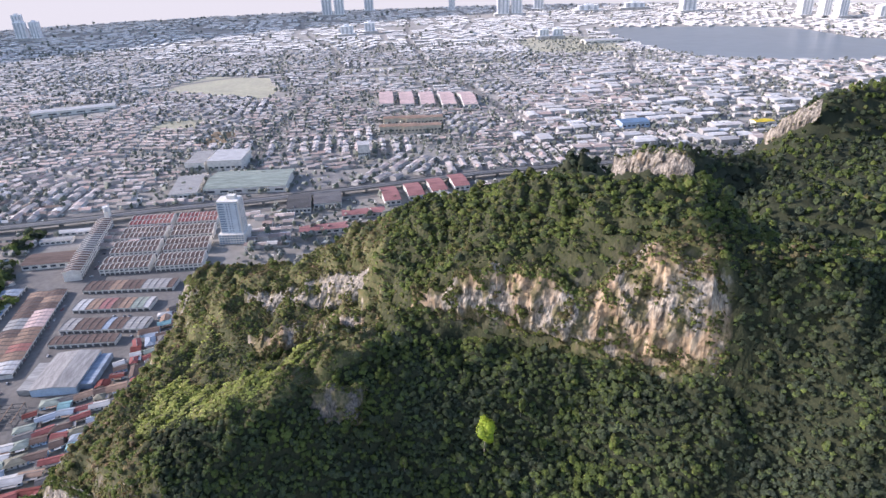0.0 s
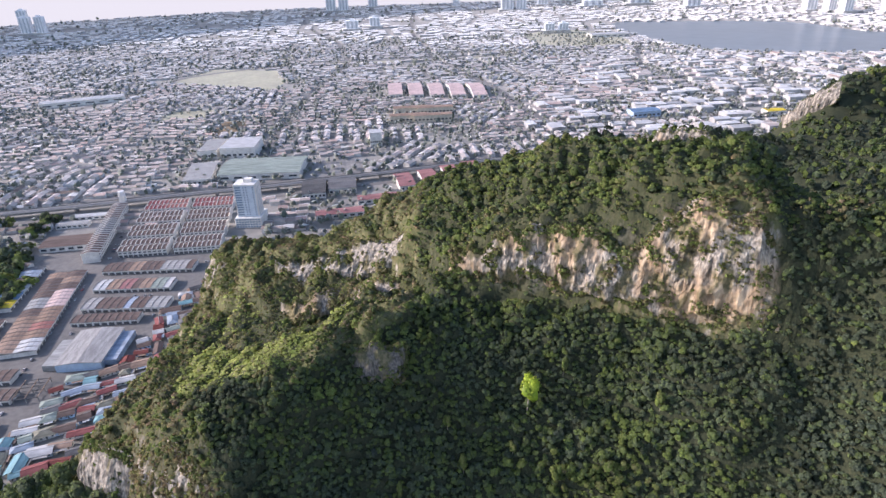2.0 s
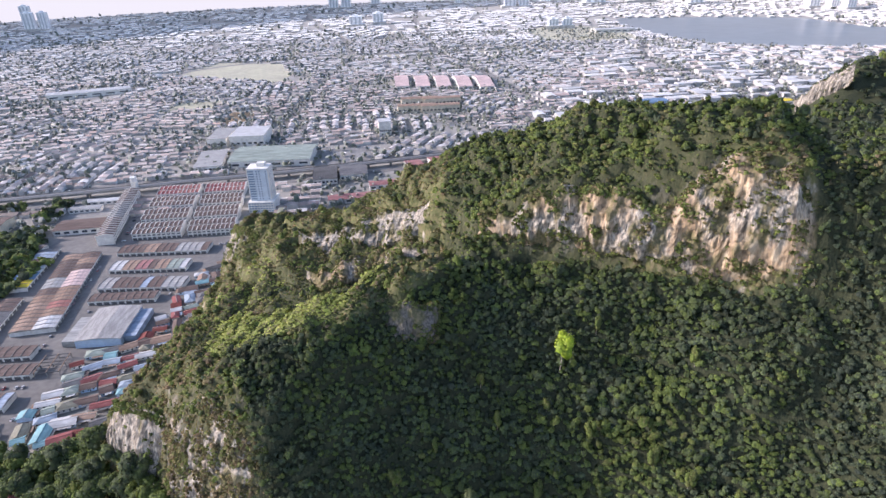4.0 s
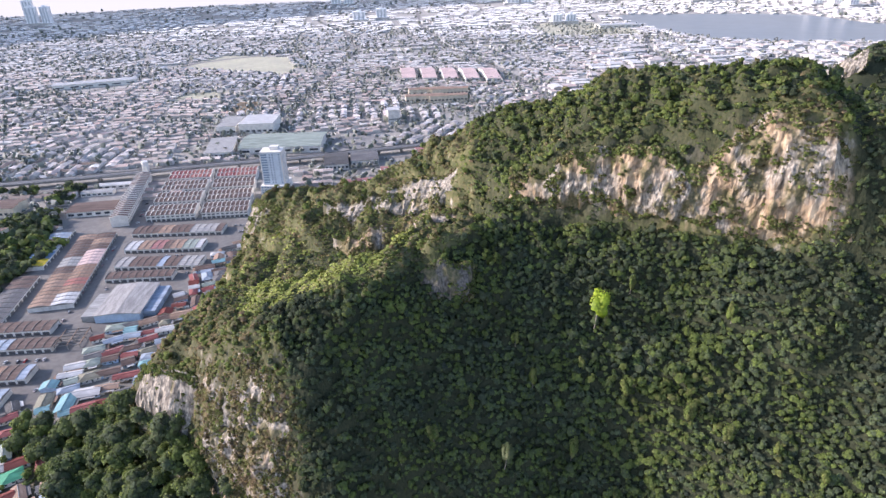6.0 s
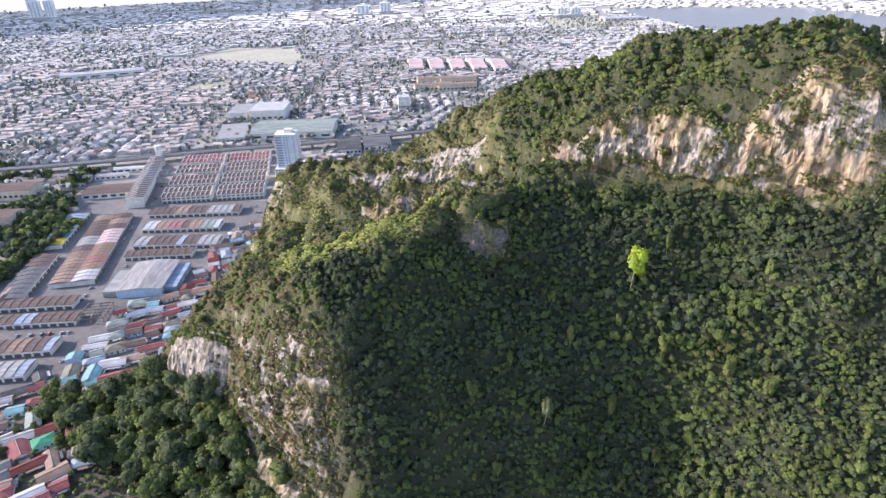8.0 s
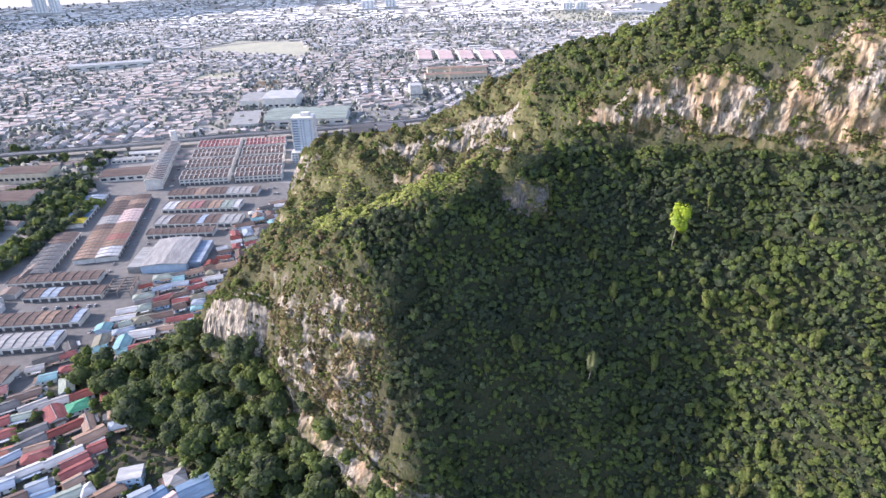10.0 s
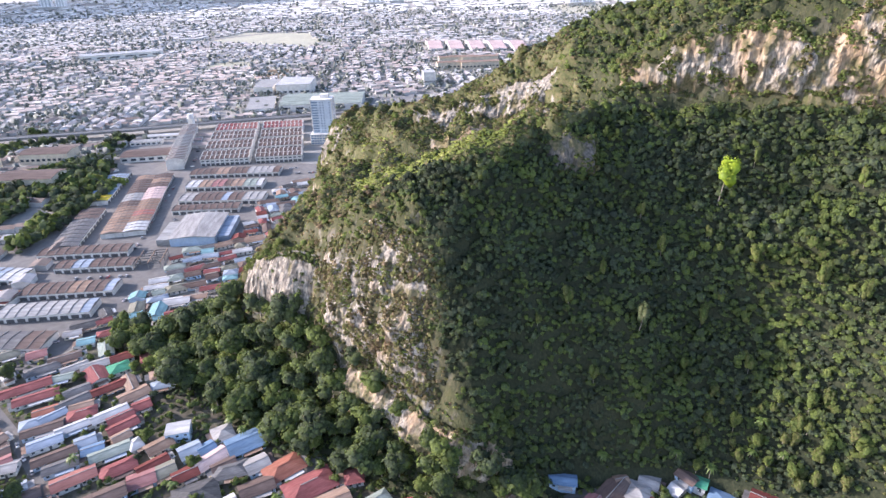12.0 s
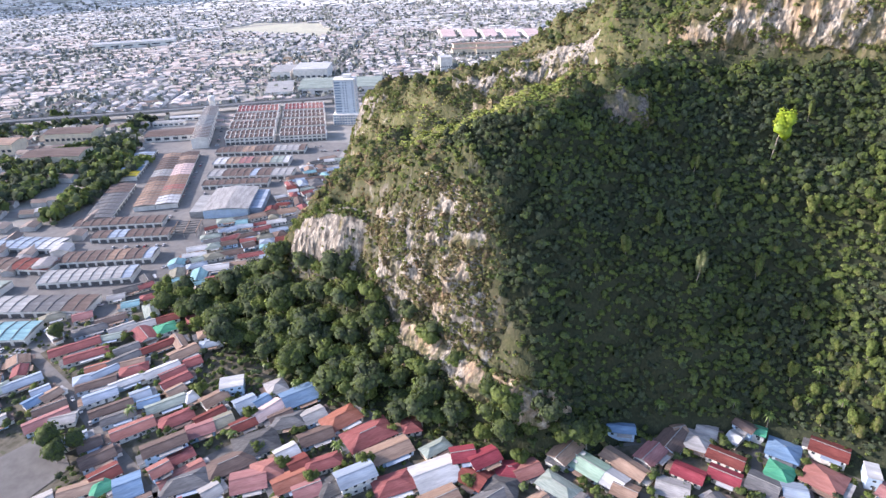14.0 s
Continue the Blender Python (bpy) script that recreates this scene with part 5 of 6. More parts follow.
# the rest of the village, row by row along the same lanes
KINDS = ["brown", "grey", "maroon", "slate", "slate", "sky", "red", "tan", "grey", "greenish", "rust", "salmon", "brown", "bluegrey", "olive", "mauve", "brown", "tan", "charcoal", "white", "red"]


def quarter(x0, x1, y0, y1, turn, spacing, rows, chance=0.9, hues=KINDS):
    """A quarter of small houses at even spacing, shaken a little, where nothing stands yet."""
    c, s = math.cos(radians(turn)), math.sin(radians(turn))
    cx, cy, span = (x0 + x1) / 2, (y0 + y1) / 2, math.hypot(x1 - x0, y1 - y0) / 2
    u = -span
    while u < span:
        v = -span
        while v < span:
            x, y = cx + c * u - s * v + random.uniform(-1, 1), cy + s * u + c * v + random.uniform(-1, 1)
            l, d = random.uniform(7, 18), random.uniform(6, 11)
            if x0 < x < x1 and y0 < y < y1 and random.random() < chance and all(math.hypot(x - a, y - b) > r * 0.72 + 4.6 for a, b, r in TAKEN) and clear_of_roads(x, y) and float(height(x, y)) < 3.5:
                house(x, y, l, d, turn + random.uniform(-12, 12) + random.choice((0, 0, 90)), random.choice(hues), random.choice(("gable", "gable", "gable", "hip")))
            v += rows
        u += spacing


LANES = [(-403, 201, -365, 172), (-365, 172, -332, 143), (-332, 143, -302, 118), (-302, 118, -286, 102), (-286, 102, -255, 55), (-255, 55, -230, 0), (-290, 105, -235, 152), (-170, 118, -120, 122), (-372, 330, -403, 409)]


def clear_of_roads(x, y, room=7.0):
    for ax, ay, bx, by in LANES:
        t = max(0, min(1, ((x - ax) * (bx - ax) + (y - ay) * (by - ay)) / ((bx - ax) ** 2 + (by - ay) ** 2)))
        if math.hypot(x - ax - t * (bx - ax), y - ay - t * (by - ay)) < room:
            return False
    return not (-385 < x < -330 and 85 < y < 135) and not (-178 < x < -126 and 115 < y < 131)


COOL = ["slate", "brown", "red", "sky", "greenish", "maroon", "slate", "brown", "bluegrey", "red", "tan", "white", "charcoal", "teal", "brown", "olive"]
quarter(-368, -296, 282, 404, 25, 13, 9.5, 0.97, COOL)
quarter(-332, -292, 400, 560, 25, 13, 9.5, 0.97, COOL)
quarter(-385, -352, 215, 300, 30, 13, 9.5, 0.95, COOL)
quarter(-400, 40, 52, 150, 38, 15, 12, 0.85)
quarter(-440, -385, 60, 200, 38, 15, 12, 0.85)
quarter(-425, -300, 150, 240, 36, 15, 11, 0.8)


# ---- shop rows, terraces, tower ----
def shop_row(x0, y0, x1, y1, d, n, hues, label, floors=1, group="shop rows", wall=None, gable=True):
    """A row of n shops or terrace houses; its south-east front runs from the first point to the second. Each bay has its roof, shutter and party wall."""
    l, turn = math.hypot(x1 - x0, y1 - y0), math.degrees(math.atan2(y1 - y0, x1 - x0))
    ob = thing("shop_row", pose((x0 + x1) / 2, (y0 + y1) / 2, 0, 0, 0, turn) @ pose(0, d / 2, 0), label, "shop row", group)
    h, rise, bay = 3.6 * floors + 1.0, (0.16 * d / 2 + 0.4 if floors > 1 else 0.07 * d / 2 + 0.4) if gable else 0.9, l / n
    part("wall", wall_mesh(l, d, h, rise, "gable" if gable else "flat", 0.5), wall or PAINT, ob)
    roofs, fin, shut = {}, None, None
    for i in range(n):
        hue = hues[i * len(hues) // n]
        if hue not in roofs:
            roofs[hue] = from_bm("roof_panel", roof_mesh(bay - 0.35, d, rise, "gable" if gable else "flat", 0.0 if not gable else 0.4), ROOF[hue])
        part("roof_panel", roofs[hue], None, ob, at=pose((i + 0.5) * bay - l / 2, 0, h + 0.02 * (i % 2)))
        if shut is None:
            shut = from_bm("shutter", box(bay * 0.74, 0.12, 2.7, bevel=0.03), SHUTTER)
            high = from_bm("window", box(bay * 0.62, 0.1, 1.4, 0, 0, -0.7, 0.03), GLASS)
        for s in (-1,):
            part("shutter", shut, None, ob, at=pose((i + 0.5) * bay - l / 2, s * (d / 2 + 0.04), 0.1))
            for f in range(1, floors):
                part("window", high, None, ob, at=pose((i + 0.5) * bay - l / 2, s * (d / 2 + 0.04), 3.6 * f + 1.8))
    ridge, lip = bmesh.new(), 0.6 if floors > 1 else 0.3
    for p in ((-d / 2 - 0.5, h - 0.3), (d / 2 + 0.5, h - 0.3), (d / 2 + 0.5, h + lip), (0, h + rise + lip + 0.1), (-d / 2 - 0.5, h + lip)):
        ridge.verts.new((-0.3 if floors > 1 else -0.13, p[0], p[1]))
    face = ridge.faces.new(ridge.verts[:])
    more = bmesh.ops.extrude_face_region(ridge, geom=[face])
    bmesh.ops.translate(ridge, vec=(0.6 if floors > 1 else 0.26, 0, 0), verts=[v for v in more["geom"] if isinstance(v, bmesh.types.BMVert)])
    bmesh.ops.recalc_face_normals(ridge, faces=ridge.faces[:])
    fin = from_bm("party_wall", ridge, PAINT if floors > 1 else CONCRETE)
    for i in range(n + 1):
        part("party_wall", fin, None, ob, at=pose(i * bay - l / 2, 0, 0))
    return ob


OLD = ["brown", "brown", "tan", "brown", "brown"]
shop_row(-442, 576, -342, 584, 22, 14, OLD + ["pale", "grey", "brown"], "low row of shops with brown sheet roofs between white party walls")
shop_row(-429, 535, -348, 541, 22, 12, ["white", "tan", "mauve", "brown", "tan", "greenish", "white"], "low row of shops with brown and grey-white sheet roofs")
shop_row(-419, 496, -334, 500, 22, 12, ["grey", "brown", "brown", "bluegrey", "brown", "pale", "pale"], "low row of shops with brown, blue and pale sheet roofs")
shop_row(-414, 470, -351, 477, 15, 9, ["brown"], "low workshop row with a dark brown roof beside the hall")
shop_row(-418, 425, -462, 581, 19, 22, ["brown", "tan", "brown", "pink", "pink", "rust", "rust", "salmon", "rust", "white"][::-1], "long row of shops with rusty, pink and brown sheet roofs")
shop_row(-437, 420, -481, 576, 18, 22, ["tan", "rust", "tan", "rust", "brown", "pale", "brown", "brown", "brown", "tan"], "long row of workshops with pale patched sheet roofs")
shop_row(-494, 498, -516, 590, 22, 11, ["yellow", "blue", "white", "brown", "sky", "slate"], "row of workshops with blue and dark roofs and yellow end")
shop_row(-462, 392, -484, 478, 22, 10, ["slate", "slate", "brown"], "long low dark grey shed row")
shop_row(-485, 373, -412, 382, 16, 10, ["brown"], "row of workshops with brown sheet roofs")
shop_row(-456, 350, -395, 357, 15, 9, ["brown", "sky", "brown", "brown", "brown"], "row of workshops with brown and pale blue roofs and white fronts")
shop_row(-456, 308, -389, 317, 18, 10, ["brown", "brown", "brown", "rust", "brown", "bluegrey"], "row of workshops with brown roofs and a blue end")
shop_row(-452, 277, -389, 287, 19, 9, ["pale", "pale", "pale", "pale", "sky"], "row of shops with pale grey roofs and a blue corner")
shop_row(-512, 238, -396, 243, 20, 14, ["pale", "slate", "pale", "slate", "brown"], "row of workshops with pale grey sheet roofs")
shop_row(-512, 203, -414, 211, 20, 12, ["pale", "pale", "greenish", "teal"], "row of shops with pale roofs and a turquoise corner")
shop_row(-528, 334, -473, 331, 20, 7, ["sky", "sky", "white"], "workshop row with pale blue roofs")
shop_row(-520, 300, -456, 297, 18, 8, ["brown", "maroon"], "workshop row with dark brown roofs")
shop_row(-530, 268, -472, 266, 15, 6, ["slate", "greenish"], "workshop row with dark grey roofs and green shutters")

# terrace block of four double rows in two columns
for i in range(4):
    ox, oy = -0.24 * 46 * i, 0.97 * 46 * i
    hue = ["brown"] if i < 3 else ["red", "salmon"]
    for k, (ax, ay, bx, by) in enumerate(((-447, 620, -391, 628), (-383, 629, -329, 637))):
        shop_row(ax + ox, ay + oy, bx + ox, by + oy, 16, 10, hue, "two-storey terrace of houses with %s roofs and white party walls" % ("faded red" if i == 3 else "brown"), 2, "terrace block")
        shop_row(ax + ox - 5, ay + oy + 18, bx + ox - 5, by + oy + 18, 16, 10, hue, "two-storey terrace of houses with %s roofs and white party walls" % ("faded red" if i == 3 else "brown"), 2, "terrace block")
shop_row(-463, 610, -512, 770, 19, 24, ["brown", "slate", "brown"], "long row of three-storey shop flats with brown roofs", 3, "shop flats")


def ring(bm, r, z0, z1, sides=14, x=0, y=0):
    bmesh.ops.create_cone(bm, cap_ends=True, segments=sides, radius1=r, radius2=r, depth=z1 - z0, matrix=Matrix.Translation((x, y, (z0 + z1) / 2)))


tank = thing("water_tower", pose(-527, 786, 0), "white round water tank on a tall concrete base", "water tower")
part("base", box(7, 7, 17, bevel=0.2), PAINT, tank)
bm = bmesh.new()
ring(bm, 4.4, 17, 23.5, 18)
part("drum", bm, TANK, tank)

# the slab tower on its podium
tower = thing("office_tower", pose(-318, 722, 0, 0, 0, 3), "pale blue slab tower of twelve storeys on a white podium", "tower block")
part("podium", box(34, 34, 14, bevel=0.3), PAINT, tower)
part("shaft", box(26, 22, 43, 0, 0, 14, 0.2), TOWER_PAINT, tower)
part("plant_room", box(11, 9, 5, 3, 2, 57, 0.2), PAINT, tower)
part("parapet", box(27, 23, 1.2, 0, 0, 56.4, 0.15), PAINT, tower)
part("side_fin", box(1.2, 23, 43.5, -13.4, 0, 14, 0.1), PAINT, tower)
part("side_fin", box(1.2, 23, 43.5, 13.4, 0, 14, 0.1), PAINT, tower)
pane = from_bm("window", box(1.5, 0.12, 1.5, bevel=0.02), TOWER_GLASS)
wide = from_bm("window_band", box(2.6, 0.12, 1.6, bevel=0.02), TOWER_GLASS)
for f in range(12):
    for i, px in enumerate((-11.2, -8.6, -6.2, -1.2, 2.4, 10.6)):
        part("window", wide if i < 3 else pane, None, tower, at=pose(px, -11.05, 16 + 3.35 * f))
    for py in (-6, 0, 6):
        part("window", pane, None, tower, at=pose(14.05, py, 16 + 3.35 * f, 0, 0, 90))
        part("window", pane, None, tower, at=pose(-14.05, py, 16 + 3.35 * f, 0, 0, 90))
for f in range(4):
    for i in range(9):
        part("window_band", wide, None, tower, at=pose(-14.4 + 3.6 * i, -17.05, 1.2 + 3.3 * f))

# the market hall
hall = thing("market_hall", pose(-368, 428, 0, 0, 0, 8), "large low hall with a pale grey sheet roof", "hall")
part("wall", wall_mesh(38, 54, 8, 3, "flat", 0.5), BLUE_PAINT, hall)
roof = part("roof", roof_mesh(54, 38, 1.6, "gable", 1.0, 0.3), ROOF["grey"], hall, at=pose(0, 0, 8, 0, 0, 90))
part("annexe", box(13, 40, 6, -25, -4, 0, 0.2), ROOF["pale"], hall)
part("annexe", box(11, 46, 5.4, 24.2, 2, 0, 0.2), ROOF["bluegrey"], hall)


def ruin(x, y, turn):
    ob = thing("unfinished_shed", pose(x, y, 0, 0, 0, turn), "open frame of a dark timber and concrete shed without a roof", "shed")
    for i in range(6):
        part("beam", box(20, 0.5, 0.6, 0, -12.5 + 5 * i, 4, 0.05), SHUTTER, ob)
    for s in (-9.5, 0, 9.5):
        part("rail", box(0.5, 26, 0.6, s, 0, 4.6, 0.05), ROOF["tan"], ob)
        for t in (-12.5, 0, 12.5):
            part("post", box(0.5, 0.5, 4, s, t, 0), CONCRETE, ob)
    return ob


ruin(-386, 372, 12)

# ---- viaduct and highway ----
VIADUCT = smooth_line([(-1900, 560), (-1100, 640), (-780, 716), (-587, 768), (-450, 812), (-320, 847), (-205, 886), (37, 967), (230, 1005), (600, 1060), (1200, 1130), (2400, 1240)], 40)
v, f = strip(VIADUCT, 17, 8.2, thick=1.6)
rail = tagged(new("viaduct", mesh_of("viaduct", v, f, [CONCRETE])), "long grey concrete railway viaduct on piers", "viaduct", kind="structure")
pier = from_bm("pier", box(3.4, 9, 6.7, bevel=0.3), CONCRETE)
for k, (x, y) in enumerate(VIADUCT[::1]):
    if -1200 < x < 700:
        part("pier", pier, None, rail, at=pose(x, y, 0, 0, 0, 15))
for off in (-8.2, 8.2, 0.0):
    p = np.array(VIADUCT)
    d = np.gradient(p, axis=0)
    d /= np.hypot(d[:, 0], d[:, 1])[:, None]
    v, f = strip(np.stack([p[:, 0] - d[:, 1] * off, p[:, 1] + d[:, 0] * off], 1), 0.5 if off else 7.0, 9.3 if off else 8.4, thick=1.1 if off else 0.18)
    part("parapet" if off else "track_bed", mesh_of("parapet", v, f, [CONCRETE if off else SHUTTER]), None, rail)
shift = [(x - 8, y + 34) for x, y in VIADUCT]
v, f = strip(shift, 24, 0.30)
tagged(new("road_highway", mesh_of("road_highway", v, f, [ASPHALT])), "wide grey highway beside the viaduct", "road", kind="structure")
v, f = strip([(x + 6, y - 24) for x, y in VIADUCT], 12, 0.32)
tagged(new("road_frontage", mesh_of("road_frontage", v, f, [ASPHALT])), "grey frontage road beside the viaduct", "road", kind="structure")


# ---- cars ----
def car():
    ob = thing("car", Matrix(), "small parked car with dark windows at the roadside", "car", "parked cars")
    bm = box(4.3, 1.7, 0.75, 0, 0, 0.3, 0.16)
    part("body", bm, CAR_PAINT, ob)
    bm = box(2.3, 1.5, 0.6, -0.2, 0, 1.0)
    for v in bm.verts:
        if v.co.z > 1.4:
            v.co.x = -0.2 + (v.co.x + 0.2) * 0.72
            v.co.y *= 0.86
    part("cabin", bm, GLASS, ob)
    part("top", box(1.6, 1.26, 0.06, -0.2, 0, 1.59, 0.02), CAR_PAINT, ob)
    bm = bmesh.new()
    bmesh.ops.create_cone(bm, cap_ends=True, segments=12, radius1=0.33, radius2=0.33, depth=0.24, matrix=pose(0, 0, 0, 90))
    wheel = from_bm("wheel", bm, RUBBER)
    for x in (-1.35, 1.35):
        for y in (-0.8, 0.8):
            part("wheel", wheel, None, ob, at=pose(x, y, 0.33))
    return ob


CAR = car()
CAR.matrix_basis = pose(-205, 157, 0.24, 0, 0, 100)
copy_thing(CAR, pose(-208, 151, 0.24, 0, 0, 40))


def park(x0, y0, x1, y1, n, turn, jitter=1.2, chance=0.8, deck=0.07):
    for k in range(n):
        if random.random() < 0.8 * chance:
            t = (k + 0.5) / n
            copy_thing(CAR, pose(x0 + (x1 - x0) * t + random.uniform(-jitter, jitter) * 0.3, y0 + (y1 - y0) * t + random.uniform(-jitter, jitter) * 0.3, deck, 0, 0, turn + random.uniform(-7, 7)))


park(-362, 168, -292, 106, 7, -42, 1.0, 0.7)
park(-436, 205, -408, 204, 9, 95)
park(-430, 198, -404, 198, 8, 95)
park(-412, 392, -450, 560, 24, 105, 1.0, 0.4)
park(-396, 405, -432, 575, 24, 105, 1.0, 0.35)
park(-385, 262, -375, 320, 8, 80)
park(-470, 256, -392, 256, 16, 5, 1.0, 0.6)
park(-455, 300, -395, 303, 12, 95, 1.0, 0.6)
park(-440, 340, -392, 346, 10, 95, 1.0, 0.6)
park(-440, 600, -320, 609, 20, 8, 1.0, 0.45)
park(-456, 615, -500, 760, 24, 15, 1.0, 0.45)
park(-330, 590, -300, 594, 8, 95)
park(-395, 528, -345, 530, 9, 95, 1.0, 0.6)
park(-390, 490, -340, 491, 9, 95, 1.0, 0.6)
park(-110, 112, -92, 118, 4, 20)
park(-150, 121, -130, 121, 2, 10)
park(0, 146, 16, 144, 3, 60)
park(-320, 400, -305, 470, 8, 80)


# ---- the far town ----
LAKE = [(600, 2880), (640, 2560), (715, 2270), (885, 2105), (1100, 2040), (1300, 2045), (1560, 2100), (1700, 2330), (1620, 2480), (1500, 2560), (1420, 2900), (1200, 3040), (900, 3090), (660, 3110)]
WATERLINE = smooth_line(LAKE + [LAKE[0]], 60)[:-1]
patch("lake", WATERLINE, WATER, 0.4, "wide calm grey-blue lake", "lake")
FIELDS = {"field": ([(-880, 1725), (-555, 1630), (-560, 1740), (-640, 1935), (-860, 1990), (-900, 1850)], "pale dry grass field"),
          "playing_field": ([(-720, 1300), (-620, 1310), (-625, 1400), (-730, 1390)], "small dry grass field"),
          "cleared_plot": ([(-560, 1170), (-500, 1180), (-510, 1290), (-565, 1280)], "bare tan building plot"),
          "canal_bank": ([(-500, 2020), (150, 2120), (150, 2180), (-500, 2085)], "long grassy bank"),
          "meadow": ([(230, 2350), (560, 2300), (580, 2700), (330, 2900), (180, 2700)], "green meadow by the lake")}
for name, (points, label) in FIELDS.items():
    patch(name, points, DIRT if name == "cleared_plot" else GRASS, 0.12, label, "field")

AVENUES = [[(-380, 900), (-420, 1200), (-440, 1600), (-433, 2001), (-563, 2540), (-747, 2950), (-1028, 3808), (-1150, 4900)], [(-1500, 1150), (-1072, 1311), (-937, 1590), (-876, 1858), (-560, 2050), (100, 2160), (500, 2240)],
           [(130, 1190), (17, 1643), (-150, 2100), (-300, 2900), (-380, 3900)], [(150, 1190), (420, 1250), (720, 1330), (1300, 1480), (2200, 1600)], [(560, 1240), (520, 1600), (480, 1900), (560, 2300)], [(-2600, 2400), (-1400, 2500), (-563, 2540), (200, 2600)]]
for k, points in enumerate(AVENUES):
    road("avenue_%d" % (k + 1), points, 20, "grey avenue through the town", z=0.1)


def distance_to(x, y, points):
    best = np.full(np.shape(x), 1e9)
    for (ax, ay), (bx, by) in zip(points, points[1:]):
        t = np.clip(((x - ax) * (bx - ax) + (y - ay) * (by - ay)) / ((bx - ax) ** 2 + (by - ay) ** 2), 0, 1)
        best = np.minimum(best, np.hypot(x - ax - t * (bx - ax), y - ay - t * (by - ay)))
    return best


BUILT = []


def open_ground(x, y, room=12.0):
    """Places where far houses may stand."""
    ok = ~in_shape(x, y, WATERLINE)
    for points, _ in FIELDS.values():
        ok &= ~in_shape(x, y, points)
    for points in AVENUES:
        ok &= distance_to(x, y, points) > room + 8
    ok &= distance_to(x, y, VIADUCT) > 30 + room
    for cx, cy, hw, hd in BUILT:
        ok &= (np.abs(x - cx) > hw) | (np.abs(y - cy) > hd)
    on = (x > HX[0]) & (x < HX[-1]) & (y > HY[0]) & (y < HY[-1])
    return ok & ~(on & (sample(hz, x, y) > -3.5))


def blocks(name, x, y, l, d, turn, h, rise, roofs, label, walls=HAZED_WALLS, over=0.5):
    """Many plain gabled houses in one mesh."""
    l, d, h, rise = (np.broadcast_to(np.asarray(q, float), x.shape) for q in (l, d, h, rise))
    a, b, e = l / 2, d / 2, over
    zero = np.zeros(x.shape)
    px = np.stack([-a, a, a, -a, -a, a, a, -a, -a, a, -a - e, a + e, a + e, -a - e, -a - e, a + e], 1)
    py = np.stack([-b, -b, b, b, -b, -b, b, b, zero, zero, -b - e, -b - e, b + e, b + e, zero, zero], 1)
    low, top = h - rise * e / b + 0.06, h + rise + 0.06
    pz = np.stack([zero, zero, zero, zero, h, h, h, h, h + rise, h + rise, low, low, low, low, top, top], 1)
    c, s = np.cos(turn)[:, None], np.sin(turn)[:, None]
    v = np.stack([x[:, None] + c * px - s * py, y[:, None] + s * px + c * py, pz], 2).reshape(-1, 3)
    base = (np.arange(len(x)) * 16)[:, None, None]
    wall_q = (np.array([(0, 1, 5, 4), (1, 2, 6, 5), (2, 3, 7, 6), (3, 0, 4, 7)])[None] + base).reshape(-1, 4)
    roof_q = (np.array([(10, 11, 15, 14), (12, 13, 14, 15)])[None] + base).reshape(-1, 4)
    ends = (np.array([(5, 6, 9), (7, 4, 8)])[None] + base).reshape(-1, 3)
    me = mesh_of(name, v, [wall_q, roof_q, ends], [walls, roofs], [np.zeros(len(wall_q)), np.ones(len(roof_q)), np.zeros(len(ends))])
    return tagged(new(name, me), label, "houses", kind="stuff")


def big_block(name, x, y, l, d, turn, h, hue, label, wall=PAINT, category="factory", bays=6, kind="gable"):
    """A single large building with its roof and a row of windows or doors."""
    ob = thing(name, pose(x, y, 0, 0, 0, turn), label, category)
    BUILT.append((x, y, max(l, d) / 2 + 8, max(l, d) / 2 + 8))
    rise = 0.1 * d / 2 + 0.5
    part("wall", wall_mesh(l, d, h, rise, kind, 0.5), wall, ob)
    part("roof", roof_mesh(l, d, rise, kind, 0.6, 0.25), ROOF[hue], ob, at=pose(0, 0, h))
    slit = from_bm("window", box(l / bays * 0.6, 0.2, min(3.0, h * 0.4), bevel=0.04), GLASS)
    for i in range(bays):
        part("window", slit, None, ob, at=pose((i + 0.5) * l / bays - l / 2, -d / 2 - 0.08, h * 0.3))
    return ob


big_block("factory_shed", -369, 938, 130, 84, 5, 11, "greenish", "very large low factory shed with a pale grey-green roof")
big_block("warehouse", -467, 918, 42, 92, 14, 9, "pale", "white warehouse with a pale flat roof beside the highway", kind="flat")
big_block("factory", -496, 1046, 34, 76, 5, 16, "pale", "white factory block with a pale roof", kind="flat")
big_block("factory", -442, 1044, 60, 70, 5, 20, "white", "large white factory block", kind="flat")
big_block("office", -205, 1085, 22, 26, 12, 26, "white", "narrow white office block", category="office block", kind="flat")
patch("pavement_carpark", [(-292, 893), (-205, 935), (-225, 1000), (-305, 985)], CONCRETE, 0.36, "pale concrete car park", "pavement")
BUILT.append((-255, 945, 55, 60))
# red roofs given a pink sheet: haze put into their colour
for i in range(5):
    big_block("red_shed", -225 + 52 * i, 1570 - 6 * i, 34, 150, 8, 9, "pink", "long shed with red roof paled to pink for haze, white ends", kind="gable", bays=3)
for i in range(4):
    big_block("roadside_terrace", -130 + 34 * i, 868 + 20 * i, 24, 60, 16, 8, "mauve", "terrace with a faded red tiled roof by the highway", bays=3)
big_block("long_hall", -1010, 1500, 190, 40, 26, 12, "white", "long low hall with a white roof")
big_block("dark_shed", -262, 838, 34, 60, 12, 9, "charcoal", "shed with a dark roof beside the viaduct")
